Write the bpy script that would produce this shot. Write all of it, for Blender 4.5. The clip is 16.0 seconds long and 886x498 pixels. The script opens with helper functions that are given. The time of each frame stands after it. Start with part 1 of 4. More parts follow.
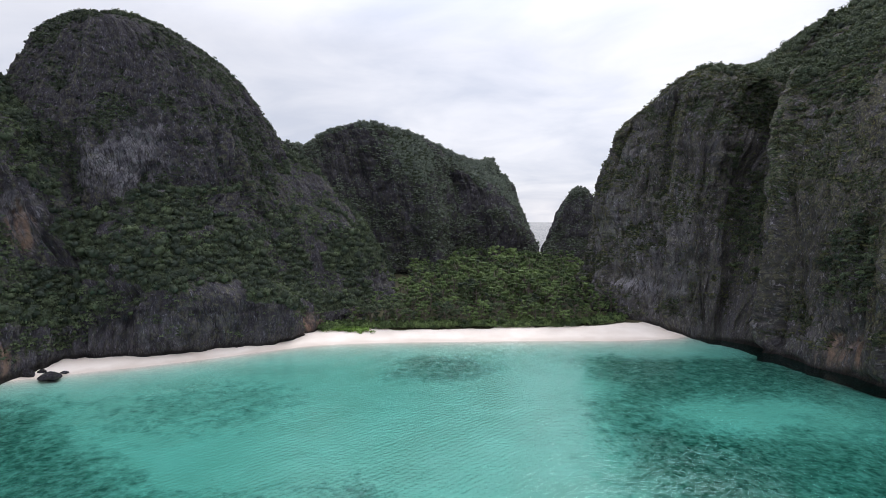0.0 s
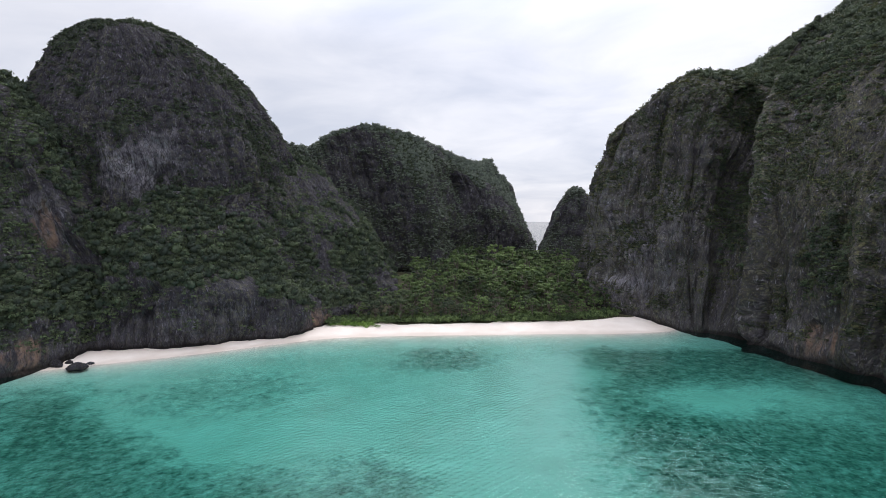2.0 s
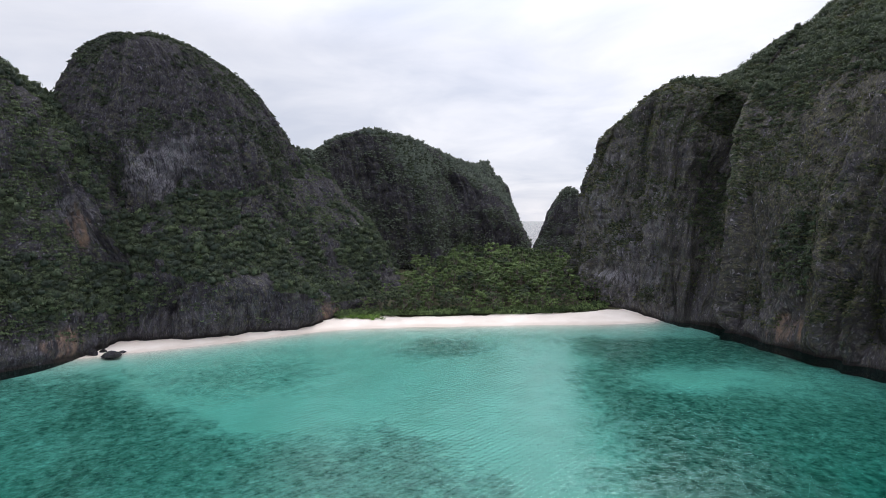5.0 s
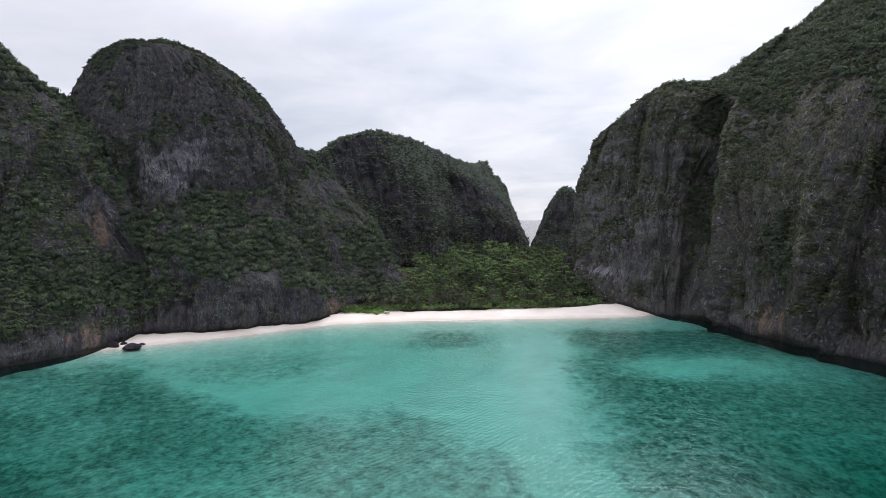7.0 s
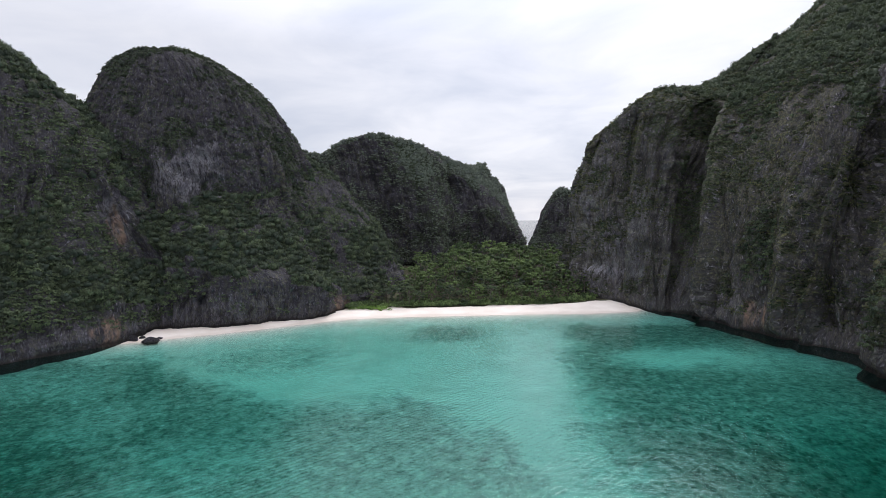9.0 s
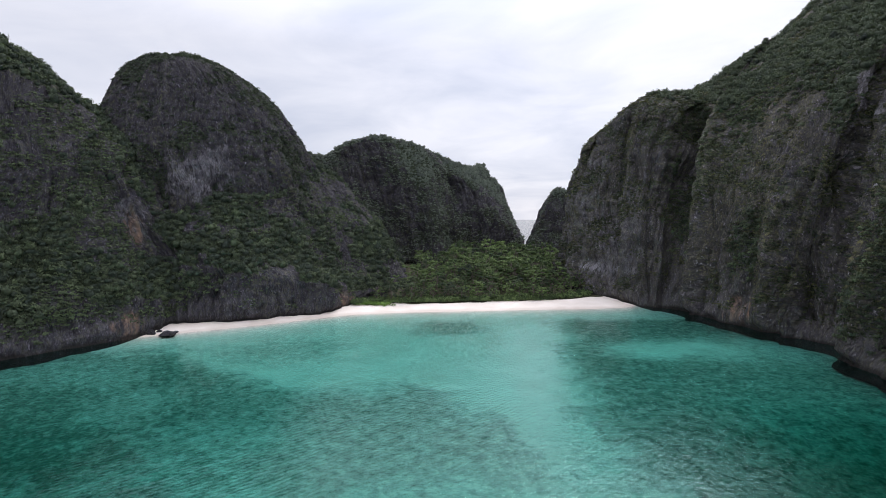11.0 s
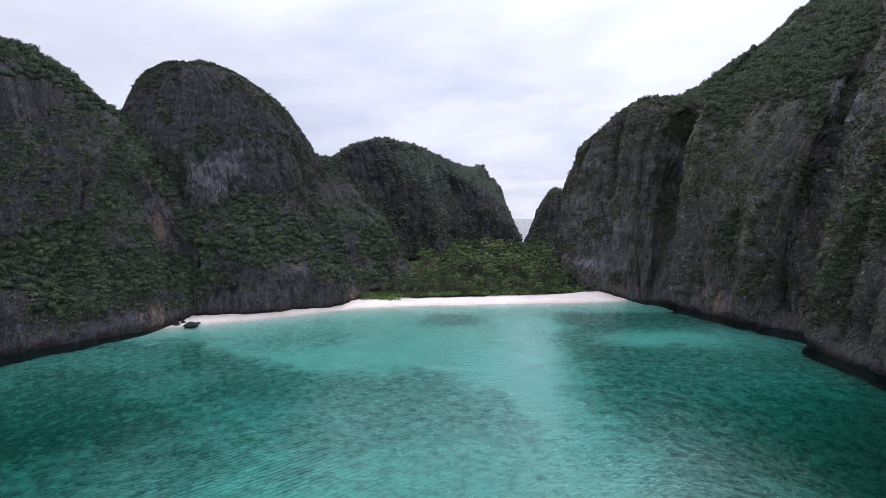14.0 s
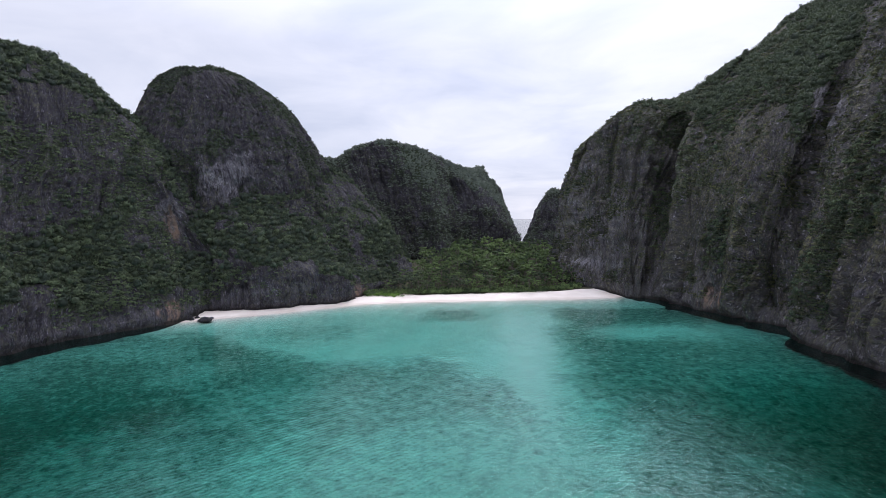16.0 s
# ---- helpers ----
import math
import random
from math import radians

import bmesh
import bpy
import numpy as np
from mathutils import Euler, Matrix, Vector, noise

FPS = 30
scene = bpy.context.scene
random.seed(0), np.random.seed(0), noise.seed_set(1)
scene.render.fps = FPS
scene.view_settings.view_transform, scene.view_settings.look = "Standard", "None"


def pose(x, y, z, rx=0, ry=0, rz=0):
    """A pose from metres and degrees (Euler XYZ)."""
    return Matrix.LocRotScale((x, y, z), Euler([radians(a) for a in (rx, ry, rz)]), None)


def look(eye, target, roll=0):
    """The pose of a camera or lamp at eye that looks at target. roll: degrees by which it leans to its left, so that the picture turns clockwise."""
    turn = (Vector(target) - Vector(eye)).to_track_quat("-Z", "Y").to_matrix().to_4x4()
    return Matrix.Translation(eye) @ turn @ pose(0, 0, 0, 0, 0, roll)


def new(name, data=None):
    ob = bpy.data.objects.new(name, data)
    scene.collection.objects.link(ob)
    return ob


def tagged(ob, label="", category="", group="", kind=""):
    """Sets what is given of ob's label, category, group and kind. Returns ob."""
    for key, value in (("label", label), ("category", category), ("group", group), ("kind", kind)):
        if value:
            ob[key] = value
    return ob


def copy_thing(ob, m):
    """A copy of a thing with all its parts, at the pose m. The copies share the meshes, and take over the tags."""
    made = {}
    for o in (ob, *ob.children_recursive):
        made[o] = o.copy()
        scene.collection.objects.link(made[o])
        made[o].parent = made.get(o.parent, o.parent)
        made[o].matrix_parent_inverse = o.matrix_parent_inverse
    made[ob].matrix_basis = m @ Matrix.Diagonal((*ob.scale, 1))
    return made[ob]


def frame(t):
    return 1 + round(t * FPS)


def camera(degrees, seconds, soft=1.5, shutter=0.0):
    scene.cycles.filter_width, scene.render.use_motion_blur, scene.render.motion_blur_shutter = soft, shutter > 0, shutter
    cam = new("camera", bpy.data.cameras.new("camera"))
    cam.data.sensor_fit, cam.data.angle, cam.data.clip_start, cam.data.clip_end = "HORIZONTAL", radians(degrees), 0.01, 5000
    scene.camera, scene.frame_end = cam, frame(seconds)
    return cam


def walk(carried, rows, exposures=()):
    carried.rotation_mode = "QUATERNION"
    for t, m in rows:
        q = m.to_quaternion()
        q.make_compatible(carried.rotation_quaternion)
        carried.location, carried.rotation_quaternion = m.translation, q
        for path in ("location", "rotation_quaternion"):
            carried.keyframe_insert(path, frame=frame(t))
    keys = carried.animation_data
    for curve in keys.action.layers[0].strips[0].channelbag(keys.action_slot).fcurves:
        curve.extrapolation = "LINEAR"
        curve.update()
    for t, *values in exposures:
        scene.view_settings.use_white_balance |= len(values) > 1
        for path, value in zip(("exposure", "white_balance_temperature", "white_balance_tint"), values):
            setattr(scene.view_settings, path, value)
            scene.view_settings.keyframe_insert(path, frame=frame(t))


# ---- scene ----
cam = camera(76.8, 16.0, soft=0.8)
PATH = [
    (0, (-0.325, -0.951, 49.709), (-0.315, 1.045, 49.592), 0.3),
    (0.5, (-0.713, -3.882, 49.708), (-0.7, -1.885, 49.59), 0.3),
    (1, (-1.097, -6.807, 49.707), (-1.082, -4.81, 49.588), 0.3),
    (1.5, (-1.468, -9.744, 49.706), (-1.452, -7.748, 49.587), 0.2),
    (2, (-1.822, -12.698, 49.704), (-1.805, -10.702, 49.586), 0.2),
    (2.5, (-2.159, -15.668, 49.7), (-2.139, -13.672, 49.581), 0.1),
    (3, (-2.483, -18.634, 49.695), (-2.461, -16.638, 49.577), 0.1),
    (3.5, (-2.805, -21.614, 49.686), (-2.782, -19.618, 49.568), 0.1),
    (4, (-3.131, -24.599, 49.674), (-3.106, -22.603, 49.556), 0.0),
    (6.5, (-4.785, -39.628, 49.522), (-4.752, -37.632, 49.402), -0.1),
    (7, (-5.13, -42.669, 49.514), (-5.096, -40.673, 49.393), -0.2),
    (7.5, (-5.491, -45.747, 49.512), (-5.455, -43.751, 49.392), -0.2),
    (8, (-5.87, -48.838, 49.518), (-5.832, -46.842, 49.397), -0.3),
    (8.5, (-6.274, -51.948, 49.53), (-6.234, -49.952, 49.41), -0.3),
    (9, (-6.711, -55.047, 49.552), (-6.67, -53.051, 49.432), -0.3),
    (11.5, (-9.02, -70.307, 49.874), (-8.972, -68.312, 49.751), -0.3),
    (12, (-9.502, -73.365, 49.897), (-9.454, -71.37, 49.774), -0.3),
    (12.5, (-9.996, -76.426, 49.913), (-9.946, -74.431, 49.789), -0.3),
    (13, (-10.499, -79.487, 49.924), (-10.448, -77.491, 49.8), -0.3),
    (13.5, (-11.007, -82.552, 49.933), (-10.955, -80.557, 49.808), -0.3),
    (14, (-11.513, -85.621, 49.941), (-11.459, -83.626, 49.815), -0.3),
    (14.5, (-12.012, -88.684, 49.948), (-11.957, -86.689, 49.822), -0.3),
    (15, (-12.506, -91.755, 49.955), (-12.451, -89.76, 49.829), -0.3),
    (15.5, (-13.003, -94.828, 49.961), (-12.946, -92.833, 49.834), -0.3),
    (16, (-13.507, -97.901, 49.963), (-13.449, -95.905, 49.837), -0.3),
]
walk(cam, [(t, look(eye, target, roll)) for t, eye, target, roll in PATH],
     exposures=[(0, 0.1, 6480, 13), (9, 0.1, 6480, 13), (11.5, 0.1, 6350, 15), (13.5, 0.1, 6130, 17), (16, 0.1, 6130, 17)])

# ---- light: thin overcast, the sun veiled ahead and to the right ----
SUN_UP, SUN_TURN = 46.0, 26.0
world = bpy.data.worlds.new("sky")
scene.world = world
world.use_nodes = True
wt = world.node_tree
wt.nodes.clear()


def wnode(kind, **values):
    n = wt.nodes.new(kind)
    for k, v in values.items():
        n.inputs[k].default_value = v
    return n


w_out = wnode("ShaderNodeOutputWorld")
w_bg = wnode("ShaderNodeBackground", Strength=1.0)
w_sky = wnode("ShaderNodeTexSky")
w_sky.sky_type, w_sky.sun_disc = "NISHITA", False
w_sky.sun_elevation, w_sky.sun_rotation = radians(SUN_UP), radians(SUN_TURN)
w_dim = wnode("ShaderNodeVectorMath")
w_dim.operation = "SCALE"
w_dim.inputs["Scale"].default_value = 0.10
wt.links.new(w_sky.outputs[0], w_dim.inputs[0])
w_tc = wnode("ShaderNodeTexCoord")
w_sep = wnode("ShaderNodeSeparateXYZ")
wt.links.new(w_tc.outputs["Generated"], w_sep.inputs[0])
# cloud sheet: the direction laid out on a flat layer above
w_z = wnode("ShaderNodeMath")
w_z.operation = "MAXIMUM"
w_z.inputs[1].default_value = 0.0
wt.links.new(w_sep.outputs[2], w_z.inputs[0])
w_za = wnode("ShaderNodeMath")
w_za.operation = "ADD"
w_za.inputs[1].default_value = 0.16
wt.links.new(w_z.outputs[0], w_za.inputs[0])
w_dx = wnode("ShaderNodeMath")
w_dx.operation = "DIVIDE"
w_dy = wnode("ShaderNodeMath")
w_dy.operation = "DIVIDE"
for d, o in ((w_dx, 0), (w_dy, 1)):
    wt.links.new(w_sep.outputs[o], d.inputs[0])
    wt.links.new(w_za.outputs[0], d.inputs[1])
w_flat = wnode("ShaderNodeCombineXYZ", Z=0.37)
wt.links.new(w_dx.outputs[0], w_flat.inputs[0])
wt.links.new(w_dy.outputs[0], w_flat.inputs[1])
w_n = wnode("ShaderNodeTexNoise", Scale=1.5, Detail=8.0, Roughness=0.52, Distortion=0.4)
wt.links.new(w_flat.outputs[0], w_n.inputs["Vector"])
w_ramp = wnode("ShaderNodeValToRGB")
w_ramp.color_ramp.elements[0].position, w_ramp.color_ramp.elements[0].color = 0.32, (0.72, 0.772, 0.885, 1)
w_ramp.color_ramp.elements[1].position, w_ramp.color_ramp.elements[1].color = 0.64, (0.965, 0.99, 1.055, 1)
wt.links.new(w_n.outputs[0], w_ramp.inputs[0])
w_mix = wnode("ShaderNodeMix")
w_mix.data_type = "RGBA"
w_mix.inputs["Factor"].default_value = 0.93
wt.links.new(w_dim.outputs[0], w_mix.inputs["A"])
# an overcast sky is brighter overhead than near the horizon
w_rise = wnode("ShaderNodeMapRange")
w_rise.inputs["From Min"].default_value, w_rise.inputs["From Max"].default_value = 0.28, 1.0
w_rise.inputs["To Min"].default_value, w_rise.inputs["To Max"].default_value = 0.83, 2.2
wt.links.new(w_sep.outputs[2], w_rise.inputs["Value"])
w_lit = wnode("ShaderNodeVectorMath")
w_lit.operation = "SCALE"
wt.links.new(w_ramp.outputs[0], w_lit.inputs[0])
wt.links.new(w_rise.outputs[0], w_lit.inputs["Scale"])
# the veiled sun: a wide soft brightening round its direction
w_dot = wnode("ShaderNodeVectorMath")
w_dot.operation = "DOT_PRODUCT"
w_dot.inputs[1].default_value = (math.sin(radians(SUN_TURN)) * math.cos(radians(SUN_UP)), math.cos(radians(SUN_TURN)) * math.cos(radians(SUN_UP)), math.sin(radians(SUN_UP)))
wt.links.new(w_tc.outputs["Generated"], w_dot.inputs[0])
w_glow = wnode("ShaderNodeMapRange")
w_glow.interpolation_type = "SMOOTHSTEP"
w_glow.inputs["From Min"].default_value, w_glow.inputs["From Max"].default_value = 0.60, 1.0
w_glow.inputs["To Min"].default_value, w_glow.inputs["To Max"].default_value = 1.0, 1.28
wt.links.new(w_dot.outputs["Value"], w_glow.inputs["Value"])
w_lit2 = wnode("ShaderNodeVectorMath")
w_lit2.operation = "SCALE"
wt.links.new(w_lit.outputs[0], w_lit2.inputs[0])
wt.links.new(w_glow.outputs[0], w_lit2.inputs["Scale"])
wt.links.new(w_lit2.outputs[0], w_mix.inputs["B"])
wt.links.new(w_mix.outputs["Result"], w_bg.inputs["Color"])
wt.links.new(w_bg.outputs[0], w_out.inputs["Surface"])

sun = new("sun", bpy.data.lights.new("sun", "SUN"))
sun.data.energy, sun.data.angle, sun.data.color = 0.9, radians(25), (1.0, 0.96, 0.9)
_a, _e = radians(SUN_TURN), radians(SUN_UP)
sun.matrix_world = look((0, 0, 0), (-math.sin(_a) * math.cos(_e), -math.cos(_a) * math.cos(_e), -math.sin(_e)))

# ---- numeric noise ----
rng = np.random.default_rng(7)


def lattice(ix, iy, iz, seed):
    h = (ix * 374761393 + iy * 668265263 + iz * 2147483647 + seed * 1274126177) & 0xFFFFFFFF
    h = ((h ^ (h >> 13)) * 1274126177) & 0xFFFFFFFF
    h = ((h ^ (h >> 15)) * 2246822519) & 0xFFFFFFFF
    return ((h ^ (h >> 16)) & 0xFFFFFF) / float(0x7FFFFF) - 1.0


def vnoise(p, seed=0):
    """Smooth noise of -1 to 1 at the points p, one lattice cell to a unit."""
    i = np.floor(p).astype(np.int64)
    f = p - i
    f = f * f * f * (f * (f * 6 - 15) + 10)
    out = np.zeros(len(p))
    for dx in (0, 1):
        for dy in (0, 1):
            for dz in (0, 1):
                w = (f[:, 0] if dx else 1 - f[:, 0]) * (f[:, 1] if dy else 1 - f[:, 1]) * (f[:, 2] if dz else 1 - f[:, 2])
                out += w * lattice(i[:, 0] + dx, i[:, 1] + dy, i[:, 2] + dz, seed)
    return out


def fbm(p, size, octaves=4, seed=0, gain=0.5):
    q, a, out = np.asarray(p) / np.asarray(size), 1.0, 0.0
    for k in range(octaves):
        out = out + a * vnoise(q, seed + 17 * k)
        q, a = q * 2.03 + 11.3, a * gain
    return out


def smooth(a, b, x):
    t = np.clip((x - a) / (b - a), 0, 1)
    return t * t * (3 - 2 * t)


# ---- materials ----
class Nodes:
    """A node material and short calls that add to it."""

    def __init__(self, name):
        self.mat = bpy.data.materials.new(name)
        self.mat.use_nodes = True
        self.t = self.mat.node_tree
        self.t.nodes.clear()
        self.out = self.t.nodes.new("ShaderNodeOutputMaterial")

    def add(self, kind, links=None, **values):
        n = self.t.nodes.new(kind)
        for k, v in values.items():
            n.inputs[k.replace("_", " ")].default_value = v
        for k, v in (links or {}).items():
            self.t.links.new(v, n.inputs[k])
        return n

    def place(self, sx=1.0, sy=1.0, sz=1.0):
        g = self.add("ShaderNodeNewGeometry")
        m = self.add("ShaderNodeMapping", {"Vector": g.outputs["Position"]})
        m.inputs["Scale"].default_value = (sx, sy, sz)
        return m.outputs[0]

    def grain(self, sx=1.0, sy=1.0, sz=1.0):
        """Metres along the rock face and up its slope, so that flutes run down it."""
        a = self.add("ShaderNodeAttribute")
        a.attribute_name = "grain"
        m = self.add("ShaderNodeMapping", {"Vector": a.outputs["Vector"]})
        m.inputs["Scale"].default_value = (sx, sy, sz)
        return m.outputs[0]

    def noise(self, vec, scale=1.0, detail=4.0, rough=0.55, distort=0.0):
        return self.add("ShaderNodeTexNoise", {"Vector": vec}, Scale=scale, Detail=detail, Roughness=rough, Distortion=distort).outputs[0]

    def ramp(self, fac, a, b, ca=(0, 0, 0, 1), cb=(1, 1, 1, 1)):
        r = self.add("ShaderNodeValToRGB", {"Fac": fac})
        r.color_ramp.elements[0].position, r.color_ramp.elements[0].color = a, ca
        r.color_ramp.elements[1].position, r.color_ramp.elements[1].color = b, cb
        return r.outputs[0]

    def mix(self, fac, a, b, how="MIX"):
        m = self.add("ShaderNodeMix")
        m.data_type, m.blend_type = "RGBA", how
        for key, v in (("Factor", fac), ("A", a), ("B", b)):
            if isinstance(v, (int, float)):
                m.inputs[key].default_value = v
            elif isinstance(v, tuple):
                m.inputs[key].default_value = (*v, 1)[:4]
            else:
                self.t.links.new(v, m.inputs[key])
        return m.outputs["Result"]

    def math(self, how, a, b=0.0):
        m = self.add("ShaderNodeMath")
        m.operation = how
        for k, v in enumerate((a, b)):
            if isinstance(v, (int, float)):
                m.inputs[k].default_value = v
            else:
                self.t.links.new(v, m.inputs[k])
        return m.outputs[0]

    def attr(self, name):
        a = self.add("ShaderNodeAttribute")
        a.attribute_name = name
        return a.outputs["Fac"]

    def bump(self, height, strength, distance):
        return self.add("ShaderNodeBump", {"Height": height}, Strength=strength, Distance=distance).outputs[0]

    def skin(self, colour, rough=0.8, normal=None, spec=0.3):
        p = self.add("ShaderNodeBsdfPrincipled", Roughness=rough)
        p.inputs["Specular IOR Level"].default_value = spec
        if isinstance(colour, tuple):
            p.inputs["Base Color"].default_value = (*colour, 1)
        else:
            self.t.links.new(colour, p.inputs["Base Color"])
        if normal is not None:
            self.t.links.new(normal, p.inputs["Normal"])
        self.t.links.new(p.outputs[0], self.out.inputs[0])
        return p


def rock_material(name, dark, light, moss, mossy):
    """Weathered limestone: jointed upright slabs with dark cracks, pale and black drip lines, moss, specks of growth."""
    n = Nodes(name)
    wob = n.add("ShaderNodeTexNoise", {"Vector": n.grain(0.25, 0.25, 0.12)}, Scale=1.0, Detail=3.0)

    def warped(sx, sy, sz, reach):
        push = n.add("ShaderNodeVectorMath", {0: wob.outputs["Color"]})
        push.operation = "MULTIPLY"
        push.inputs[1].default_value = (reach, reach, reach)
        both = n.add("ShaderNodeVectorMath", {0: n.grain(sx, sy, sz), 1: push.outputs[0]})
        return both.outputs[0]

    def joints(sx, sy, sz, reach):
        v = warped(sx, sy, sz, reach)
        edge = n.add("ShaderNodeTexVoronoi", {"Vector": v}, Scale=1.0, Randomness=1.0)
        edge.feature = "DISTANCE_TO_EDGE"
        cell = n.add("ShaderNodeTexVoronoi", {"Vector": v}, Scale=1.0, Randomness=1.0)
        return edge.outputs["Distance"], n.add("ShaderNodeSeparateColor", {0: cell.outputs["Color"]}).outputs[0]

    broad = n.noise(n.grain(0.07, 0.07, 0.035), 1.0, 4, 0.6)
    flute = n.noise(n.grain(0.30, 0.30, 0.11), 1.0, 5, 0.65, 0.5)
    strokes = n.noise(n.grain(0.90, 0.90, 0.26), 1.0, 5, 0.66, 0.5)
    pits = n.noise(n.grain(1.0, 1.0, 0.75), 1.25, 5, 0.72, 0.3)
    specks = n.noise(n.grain(1.0, 1.0, 1.3), 0.75, 6, 0.7)
    drip = n.noise(n.grain(0.16, 0.16, 0.04), 1.0, 5, 0.62, 0.5)
    slab, slab_tone = joints(0.42, 0.42, 0.09, 1.6)
    chip, chip_tone = joints(1.0, 1.0, 0.40, 2.2)
    c = n.mix(n.ramp(flute, 0.42, 0.60), dark, light)
    c = n.mix(n.math("MULTIPLY", n.ramp(broad, 0.45, 0.65), 0.4), c, tuple(v * 1.45 for v in light))
    c = n.mix(n.math("MULTIPLY", slab_tone, 0.55), c, tuple(v * 0.55 for v in dark))
    c = n.mix(n.math("MULTIPLY", n.ramp(chip_tone, 0.55, 0.9), 0.5), c, tuple(v * 1.7 for v in light))
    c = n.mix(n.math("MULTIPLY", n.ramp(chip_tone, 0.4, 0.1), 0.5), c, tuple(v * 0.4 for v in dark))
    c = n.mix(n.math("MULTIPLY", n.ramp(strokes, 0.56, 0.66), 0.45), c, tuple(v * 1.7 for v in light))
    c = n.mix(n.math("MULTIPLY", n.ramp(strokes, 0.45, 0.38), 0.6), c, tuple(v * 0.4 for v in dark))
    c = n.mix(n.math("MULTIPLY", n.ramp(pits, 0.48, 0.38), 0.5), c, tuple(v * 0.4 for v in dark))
    m = n.math("MULTIPLY", n.ramp(drip, 0.46 - 0.08 * mossy, 0.58 - 0.08 * mossy), n.ramp(specks, 0.36, 0.50))
    m = n.math("MULTIPLY", m, n.math("ADD", 0.45, n.math("MULTIPLY", n.attr("lush"), 0.55)))
    c = n.mix(n.math("MULTIPLY", m, mossy), c, n.mix(n.ramp(pits, 0.35, 0.65), tuple(v * 0.4 for v in moss), moss))
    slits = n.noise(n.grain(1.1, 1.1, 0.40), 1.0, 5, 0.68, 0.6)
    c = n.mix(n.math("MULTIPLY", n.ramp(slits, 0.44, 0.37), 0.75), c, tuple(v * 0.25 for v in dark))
    c = n.mix(n.math("MULTIPLY", n.ramp(slits, 0.58, 0.66), 0.35), c, tuple(v * 1.8 for v in light))
    fuzz = n.noise(n.grain(0.55, 0.55, 0.36), 1.0, 7, 0.78, 0.3)
    cover = n.math("MULTIPLY", n.ramp(fuzz, 0.49, 0.56), n.math("ADD", 0.30 + 0.12 * mossy, n.math("MULTIPLY", n.attr("lush"), 0.42)))
    c = n.mix(cover, c, n.mix(n.ramp(pits, 0.38, 0.62), (0.047, 0.050, 0.036), (0.168, 0.166, 0.096)))
    streak = n.ramp(n.noise(n.grain(0.55, 0.55, 0.14), 1.0, 5, 0.66, 0.3), 0.42, 0.50)
    pale = n.math("MULTIPLY", n.attr("pale"), n.math("MULTIPLY", streak, n.ramp(chip, 0.0, 0.12, (0.4, 0.4, 0.4, 1), (1, 1, 1, 1))))
    c = n.mix(pale, c, n.mix(n.ramp(flute, 0.35, 0.65), (0.170, 0.162, 0.190), (0.38, 0.366, 0.396)))
    rust = n.math("MULTIPLY", n.attr("rust"), n.ramp(flute, 0.42, 0.62))
    c = n.mix(rust, c, n.mix(strokes, (0.44, 0.29, 0.21), (0.17, 0.115, 0.095)))
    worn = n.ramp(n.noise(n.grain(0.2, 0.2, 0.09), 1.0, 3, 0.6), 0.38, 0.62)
    # joint cracks: dark in the colour as well as sunk in the bump
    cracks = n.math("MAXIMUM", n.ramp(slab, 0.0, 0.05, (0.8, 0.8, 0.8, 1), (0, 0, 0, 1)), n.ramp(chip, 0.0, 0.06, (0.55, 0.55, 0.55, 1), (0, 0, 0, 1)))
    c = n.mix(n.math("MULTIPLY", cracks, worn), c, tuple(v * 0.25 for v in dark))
    # soil under growth; shade in the gaps between crowns is put into its colour
    shaded_soil = n.mix(n.ramp(pits, 0.42, 0.62), (0.020, 0.027, 0.017), (0.075, 0.095, 0.050))
    grown = n.math("ADD", n.math("MULTIPLY", n.attr("green"), 0.42), specks)
    c = n.mix(n.ramp(grown, 0.70, 0.76), c, shaded_soil)
    # undercut foot: its shade is painted on as a near-black band
    c = n.mix(n.attr("foot_shade"), c, (0.022, 0.02, 0.018))
    h = n.math("MULTIPLY", worn, n.math("ADD", n.math("MULTIPLY", n.ramp(slab, 0.0, 0.16), 0.5), n.math("MULTIPLY", n.ramp(chip, 0.0, 0.2), 0.3)))
    h = n.math("ADD", h, n.math("ADD", n.math("MULTIPLY", strokes, 0.7), n.math("MULTIPLY", pits, 0.8)))
    h = n.math("ADD", h, n.math("ADD", n.math("MULTIPLY", slits, 0.7), n.math("MULTIPLY", fuzz, 0.9)))
    h = n.math("ADD", h, n.math("ADD", n.math("MULTIPLY", slab_tone, 0.4), n.math("MULTIPLY", chip_tone, 0.25)))
    h = n.mix(n.attr("green"), h, n.math("MULTIPLY", specks, 1.4))
    n.skin(c, 0.9, n.bump(h, 1.0, 1.3), 0.15)
    return n.mat


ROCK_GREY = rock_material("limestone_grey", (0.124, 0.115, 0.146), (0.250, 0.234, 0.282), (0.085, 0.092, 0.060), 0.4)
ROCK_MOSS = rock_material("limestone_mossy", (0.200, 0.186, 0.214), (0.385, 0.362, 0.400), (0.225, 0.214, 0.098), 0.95)


